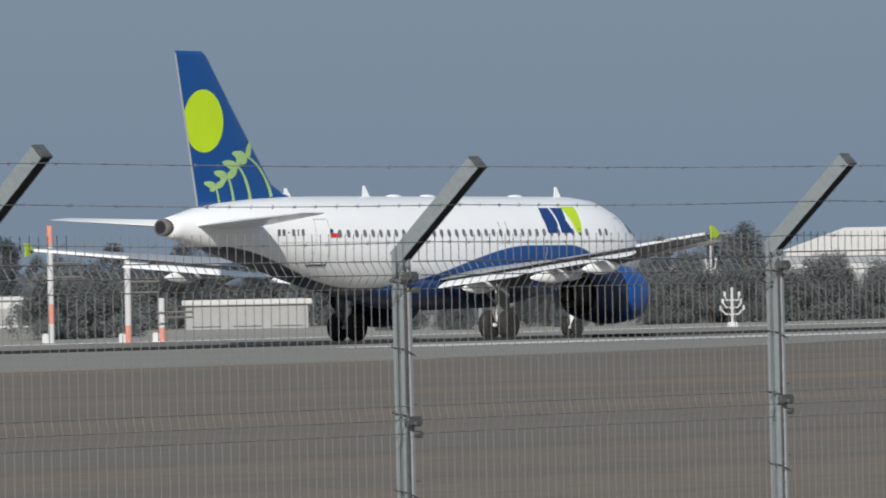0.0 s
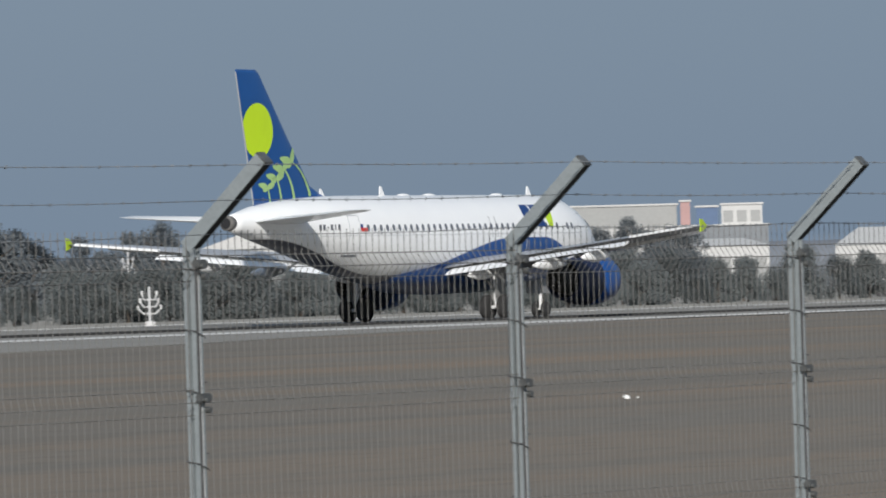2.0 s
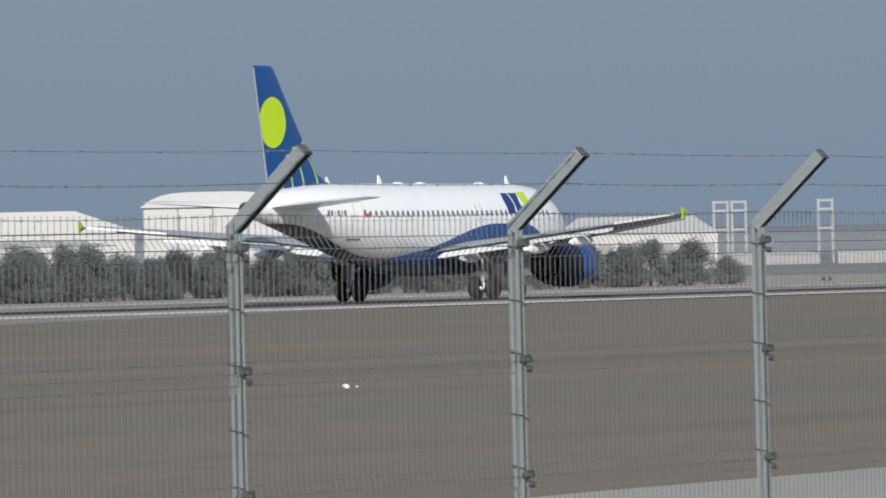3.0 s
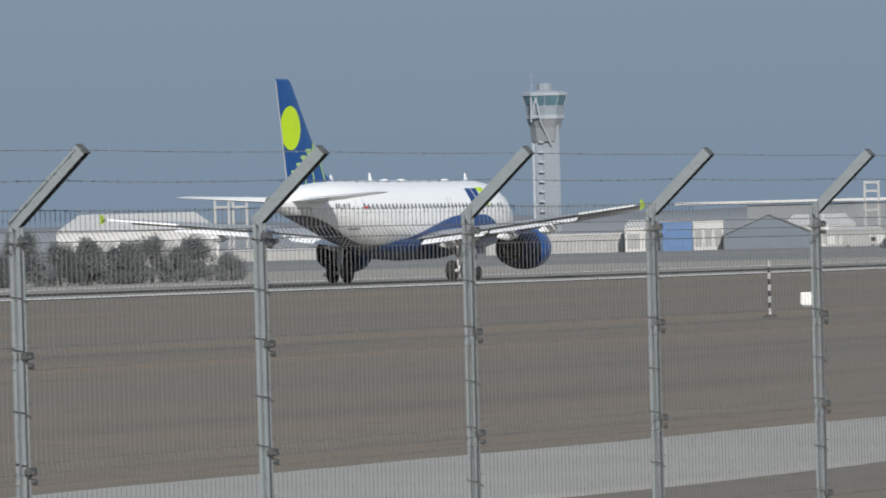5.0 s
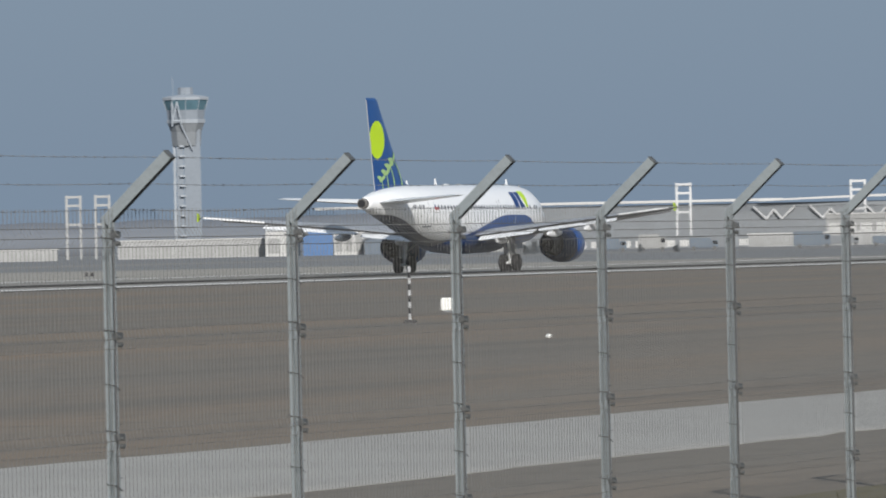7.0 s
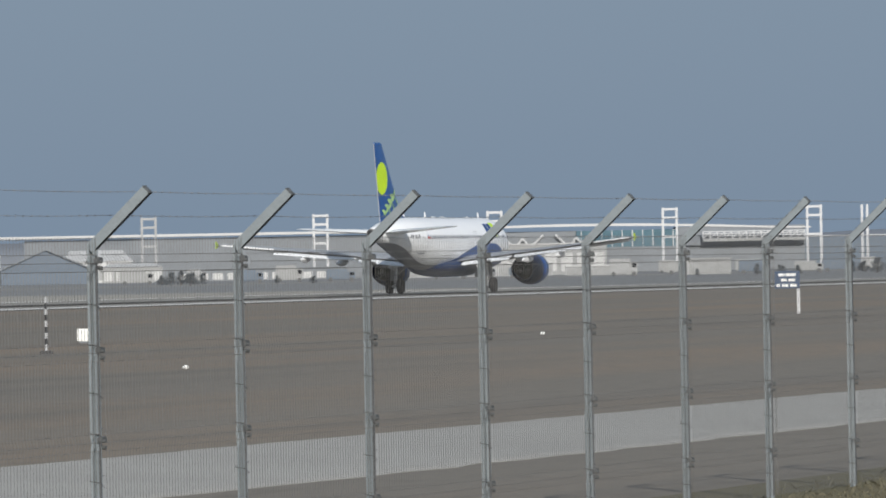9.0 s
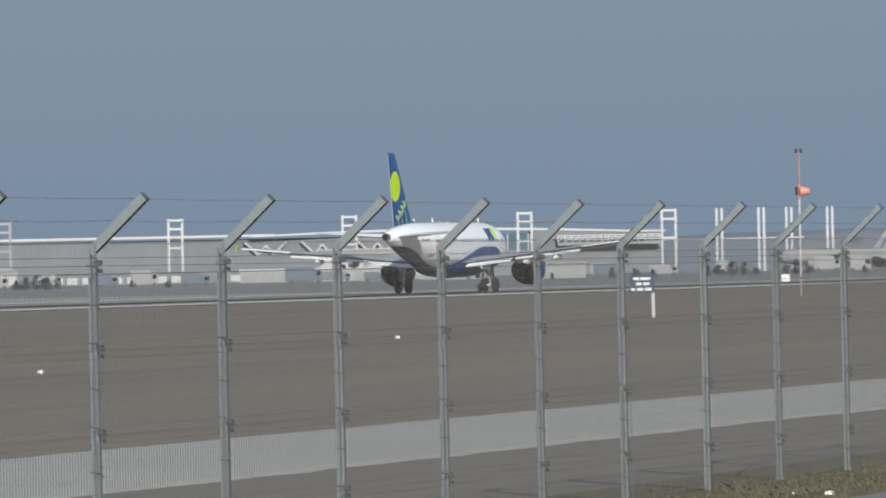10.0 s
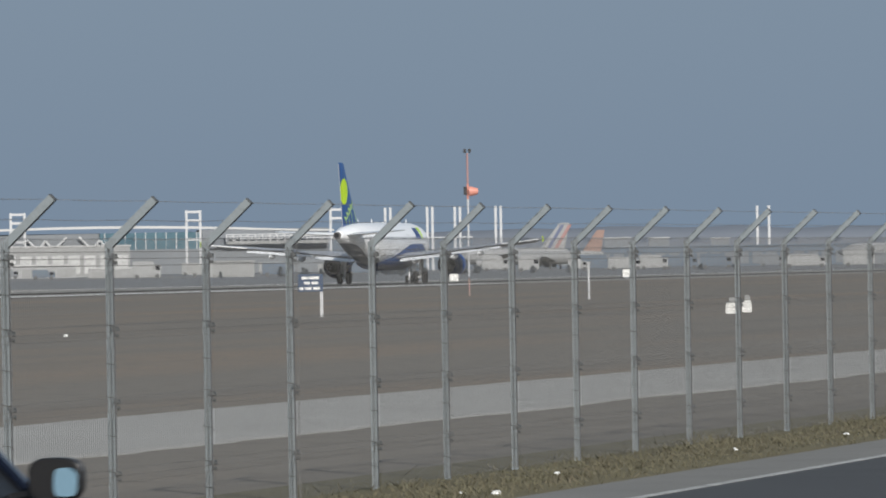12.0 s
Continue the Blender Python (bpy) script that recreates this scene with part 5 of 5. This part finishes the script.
localizer_mast(38.74, 317, 0.64, (WHITESTEEL, ORANGE, WHITESTEEL, WHITESTEEL, WHITESTEEL, ORANGE), "red and white banded aerial mast beyond the runway")
localizer_mast(38.10, 305, 0.40, (ORANGE, WHITESTEEL, WHITESTEEL, WHITESTEEL, WHITESTEEL), "white aerial mast with an orange foot beyond the runway")
localizer_mast(37.82, 308, 0.02, (ORANGE, WHITESTEEL, WHITESTEEL), "short orange and white aerial mast")


def weather_mast(az, d, z1, label):
    t = thing("weather_mast", label, "instrument mast", facing(az, d))
    part("pole", tube(bmesh.new(), [(0, 0, 0), (0, 0, z1)], 0.07, 8), WHITESTEEL, t)
    part("footing", box(bmesh.new(), -0.25, 0.25, -0.2, 0.2, -0.02, 0.28, 0.03), WHITESTEEL, t)
    for i, z in enumerate((0.45, 0.62, 0.8)):
        bm = tube(bmesh.new(), [(-0.55 + 0.1 * i, 0, z1 * z), (-0.3, 0, z1 * (z - 0.12)), (0.3, 0, z1 * (z - 0.12)), (0.55 - 0.1 * i, 0, z1 * z)], 0.05, 6)
        box(bm, -0.62 + 0.1 * i, -0.5 + 0.1 * i, -0.08, 0.08, z1 * z - 0.05, z1 * z + 0.2, 0.02)
        box(bm, 0.5 - 0.1 * i, 0.62 - 0.1 * i, -0.08, 0.08, z1 * z - 0.05, z1 * z + 0.2, 0.02)
        part("lamp_arm", bm, WHITESTEEL, t, "white bracket with two lamps")
    return t


weather_mast(33.07, 343, 2.0, "white approach-lamp mast with bracket arms")
tall = weather_mast(33.24, 480, 5.0, "tall white approach-lamp mast with bracket arms")
part("platform", box(bmesh.new(), -0.9, 0.5, -0.4, 0.4, 2.45, 2.62, 0.03), WHITESTEEL, tall, "small white working platform")


def striped_marker(x, y):
    t = thing("striped_marker", "black and white banded marker pole on a dark base", "marker pole", pose(x, y, 0, 0, 0, 21))
    part("base", box(bmesh.new(), -0.16, 0.16, -0.08, 0.08, -0.02, 0.09, 0.02), BLACKPAINT, t)
    for i in range(9):
        part("band", tube(bmesh.new(), [(0, 0, 0.09 + 0.145 * i), (0, 0, 0.235 + 0.145 * i)], 0.035, 8), WHITESTEEL if i % 2 == 0 else BLACKPAINT, t)


striped_marker(-61.3, 156.2)


def white_marker(x, y, w, h, z0, label):
    t = thing("box_marker", label, "marker", pose(x, y, 0, 0, 0, 20), "white markers")
    part("panel", box(bmesh.new(), -w / 2, w / 2, -0.06, 0.06, z0, z0 + h, 0.02), LINE, t)
    part("stub", box(bmesh.new(), -w * 0.3, w * 0.3, -0.04, 0.04, -0.02, z0, 0.01), GREYWALL, t)


white_marker(-69.8, 180.7, 0.34, 0.36, 0.05, "small white box marker in the dry grass")
def hooded_marker(x, y, w, h):
    t = thing("hooded_marker", "white tapered lamp housing with a small head in the dry grass", "marker", pose(x, y, 0, 0, 0, 14), "white markers")
    part("housing", loft(bmesh.new(), [[(-q, -0.1, z), (q, -0.1, z), (q, 0.1, z), (-q, 0.1, z)] for z, q in ((0.0, w / 2), (h * 0.45, w / 2), (h * 0.68, w * 0.36))]), LINE, t)
    part("head", box(bmesh.new(), -w * 0.22, w * 0.34, -0.08, 0.08, h * 0.70, h, 0.02), CREAM, t, "pale lamp head")


hooded_marker(-48.4, 232.7, 0.42, 0.56)
hooded_marker(-48.95, 238.0, 0.34, 0.60)
white_marker(-154.9, 692, 0.8, 0.8, 0.2, "white runway distance marker")
white_marker(-158.0, 631, 0.8, 0.7, 0.2, "white runway distance marker")
t = thing("white_post", "slim white post in the grass", "post", pose(-76.3, 332.2, 0))
part("pole", tube(bmesh.new(), [(0, 0, 0), (0, 0, 1.75)], 0.06, 8), WHITESTEEL, t)
part("cap", box(bmesh.new(), -0.1, 0.1, -0.1, 0.1, 1.75, 1.85, 0.02), WHITESTEEL, t)


def notice_board(x, y):
    t = thing("notice_board", "dark blue notice board with pale bars on a white post", "sign", pose(x, y, 0, 0, 0, 15))
    part("post", box(bmesh.new(), -0.06, 0.06, -0.05, 0.05, -0.05, 0.95, 0.01), WHITESTEEL, t)
    b = part("board", box(bmesh.new(), -0.86, 0.06, -0.10, -0.05, 0.93, 1.58, 0.01), BOARD, t, "dark slate-blue board")
    for z, segs in ((1.44, ((-0.72, -0.5), (-0.45, -0.08))), (1.25, ((-0.62, -0.4), (-0.36, -0.12))), (1.05, ((-0.8, -0.66), (-0.58, -0.36), (-0.3, -0.04)))):
        bm = bmesh.new()
        for a, c in segs:
            box(bm, a, c, -0.108, -0.101, z - 0.05, z + 0.05)
        part("text_bar", bm, LINE, b, "row of pale bars")


notice_board(-66.4, 245)


def runway_light(x, y):
    t = thing("runway_light", "small dark twin lamp on a short stem beside the runway", "runway light", pose(x, y, 0, 0, 0, 26), "runway lights")
    part("stem", tube(bmesh.new(), [(0, 0, 0), (0, 0, 0.3)], 0.05, 6), GREYWALL, t)
    for s in (-1, 1):
        part("lamp", box(bmesh.new(), s * 0.2 - 0.12, s * 0.2 + 0.12, -0.12, 0.12, 0.28, 0.52, 0.04), BLACKPAINT, t)
    part("bracket", box(bmesh.new(), -0.35, 0.35, -0.03, 0.03, 0.24, 0.3, 0.01), BLACKPAINT, t)


for a in (26.97, 26.05, 25.10, 24.09):
    d = 196 / math.sin(radians(a))
    runway_light(*polar(a, d))

# scraps of litter in the grass and on the verge
for i, (x, y, s) in enumerate(((-51.3, 92.1, 0.075), (-51.6, 93.0, 0.03), (-47.4, 128.3, 0.09), (-57.3, 184.0, 0.10), (-13.14, 53.8, 0.055), (-13.78, 58.6, 0.045), (-13.48, 54.0, 0.04), (-13.64, 65.6, 0.05), (-13.55, 70.9, 0.05))):
    bm = bmesh.new()
    bmesh.ops.create_icosphere(bm, subdivisions=2, radius=s)
    for v in bm.verts:
        v.co *= 1 + 0.5 * noise.noise(v.co * 14 + Vector((i, 0, 0)))
        v.co.z *= 0.7
    bmesh.ops.scale(bm, vec=(0.75, 0.75, 0.75), verts=bm.verts)
    ob = part("litter", bm, PAPER)
    ob.location = (x, y, s * 0.45)
    tagged(ob, "crumpled white scrap of litter in the grass", "litter", "litter scraps")

# weeds at the fence foot
rng = random.Random(5)
vs, fs = [], []
for i in range(26000):
    y = rng.uniform(26, 100)
    x = rng.gauss(-13.75, 0.45)
    if not -15.5 < x < -12.78:
        continue
    tuft = 0.35 + 1.3 * noise.noise(Vector((x * 0.8, y * 0.45, 0)))
    h = max(0.012, (0.085 if x < -14.15 else 0.045) * max(0.0, tuft) * rng.uniform(0.4, 1.6))
    w = rng.uniform(0.004, 0.011)
    a = rng.uniform(0, math.pi)
    dx, dy = w * math.cos(a), w * math.sin(a)
    lx, ly = rng.gauss(0, 0.9) * h, rng.gauss(0, 0.9) * h
    k = len(vs)
    vs += [(x - dx, y - dy, 0.02), (x + dx, y + dy, 0.02), (x + lx, y + ly, h + 0.03)]
    fs.append((k, k + 1, k + 2))
me = bpy.data.meshes.new("weeds")
me.from_pydata(vs, [], fs)
me.materials.append(STRAW)
tagged(new("weeds", me), "dry straw-coloured weeds along the fence foot", "weeds", kind="stuff")


# ======== the passing car ========
def car():
    t = thing("car", "dark blue car passing on the road", "car")
    bm = bmesh.new()
    prof = [(-2.15, 0.35, 0.62), (-2.1, 0.30, 0.95), (-1.2, 0.28, 1.0), (0.9, 0.28, 0.98), (1.9, 0.3, 0.82), (2.15, 0.38, 0.6)]
    loft(bm, [[(-0.86, y, lo), (-0.90, y, (lo + hi) / 2), (-0.82, y, hi), (0.82, y, hi), (0.90, y, (lo + hi) / 2), (0.86, y, lo)] for y, lo, hi in prof])
    part("body", bm, CARPAINT, t)
    bm = bmesh.new()
    loft(bm, [[(-0.80, y0, 0.96), (-0.62, y1, 1.46), (0.62, y1, 1.46), (0.80, y0, 0.96)] for y0, y1 in ((-1.9, -1.3), (-1.0, -0.9), (0.2, 0.05), (1.0, 0.25))])
    part("greenhouse", bm, CARBLACK, t, "dark glazed cabin")
    part("roof", box(bmesh.new(), -0.62, 0.62, -1.28, 0.22, 1.455, 1.49, 0.015), CARPAINT, t)
    for s in (-1, 1):
        part("pillar", tube(bmesh.new(), [(s * 0.80, 1.0, 0.97), (s * 0.63, 0.25, 1.46)], 0.035, 6), CARPAINT, t)
        mh = bmesh.new()
        ang = np.linspace(0, 2 * math.pi, 28, endpoint=False)
        egg = [(math.copysign(abs(math.cos(a)) ** 0.62, math.cos(a)), math.copysign(abs(math.sin(a)) ** 0.62, math.sin(a))) for a in ang]
        loft(mh, [[(s * 1.015 + 0.120 * q * u, y, 1.072 + 0.104 * q * v) for u, v in egg] for y, q in ((0.600, 0.93), (0.606, 1.0), (0.65, 1.0), (0.70, 0.9), (0.74, 0.62), (0.755, 0.2))])
        tube(mh, [(s * 0.80, 0.66, 0.98), (s * 0.90, 0.66, 1.0)], 0.03, 6)
        h = part("door_mirror", mh, CARBLACK, t, "black door mirror")
        part("mirror_glass", plate(bmesh.new(), [(0.052 * math.copysign(abs(math.cos(a)) ** 0.5, math.cos(a)), 0.068 * math.copysign(abs(math.sin(a)) ** 0.5, math.sin(a))) for a in np.linspace(0.05, 2 * math.pi + 0.05, 24, endpoint=False)],
                                Matrix.Translation((s * 1.066, 0.592, 1.060)) @ pose(0, 0, 0, 84, 0, 0), 0.004), MIRROR, h, "mirror glass reflecting the sky")
        part("tail_lamp", box(bmesh.new(), s * 0.7 - 0.12, s * 0.7 + 0.12, -2.16, -2.05, 0.7, 0.9, 0.02), RED, t)
        for y in (-1.35, 1.35):
            w = tube(bmesh.new(), [(s * 0.70, y, 0.32), (s * 0.90, y, 0.32)], 0.32, 20)
            part("wheel", w, TYRE, t)
    return t


passing = car()
for ob in passing.children:   # a low-built car
    ob.matrix_basis = Matrix.Diagonal((1, 1, 0.90, 1))


# ======== movement ========
HEADING = 0.634
ROLL = [(0.0, 229.1), (0.5, 240.2), (1.0, 252.0), (1.5, 264.3), (2.0, 276.9), (2.5, 290.2), (3.0, 304.1), (4.0, 333.2), (5.0, 363.8), (5.5, 380.2), (6.0, 397.4),
        (6.5, 415.0), (7.0, 433.4), (7.5, 452.2), (8.5, 491.2), (9.5, 532.0), (10.0, 553.4), (10.5, 576.0), (11.0, 599.3), (11.5, 622.1), (12.0, 646.1)]


def motions():
    h = radians(HEADING)
    walk(plane, [(t, pose(-161.78 - math.sin(h) * s, math.cos(h) * s, 0.05, 0, 0, HEADING)) for t, s in ROLL])
    for w, at, r in SPIN:   # the wheels turn forward on their axles
        walk(w, [(i * 0.1, pose(*at) @ pose(0, 0, 0, -78 * i, 0, 0)) for i in range(121)])
    walk(passing, [(0.0, pose(-9.70, 27.10 - 16.5 * 12, 0.032)), (12.0, pose(-9.70, 27.10, 0.032))])


motions()
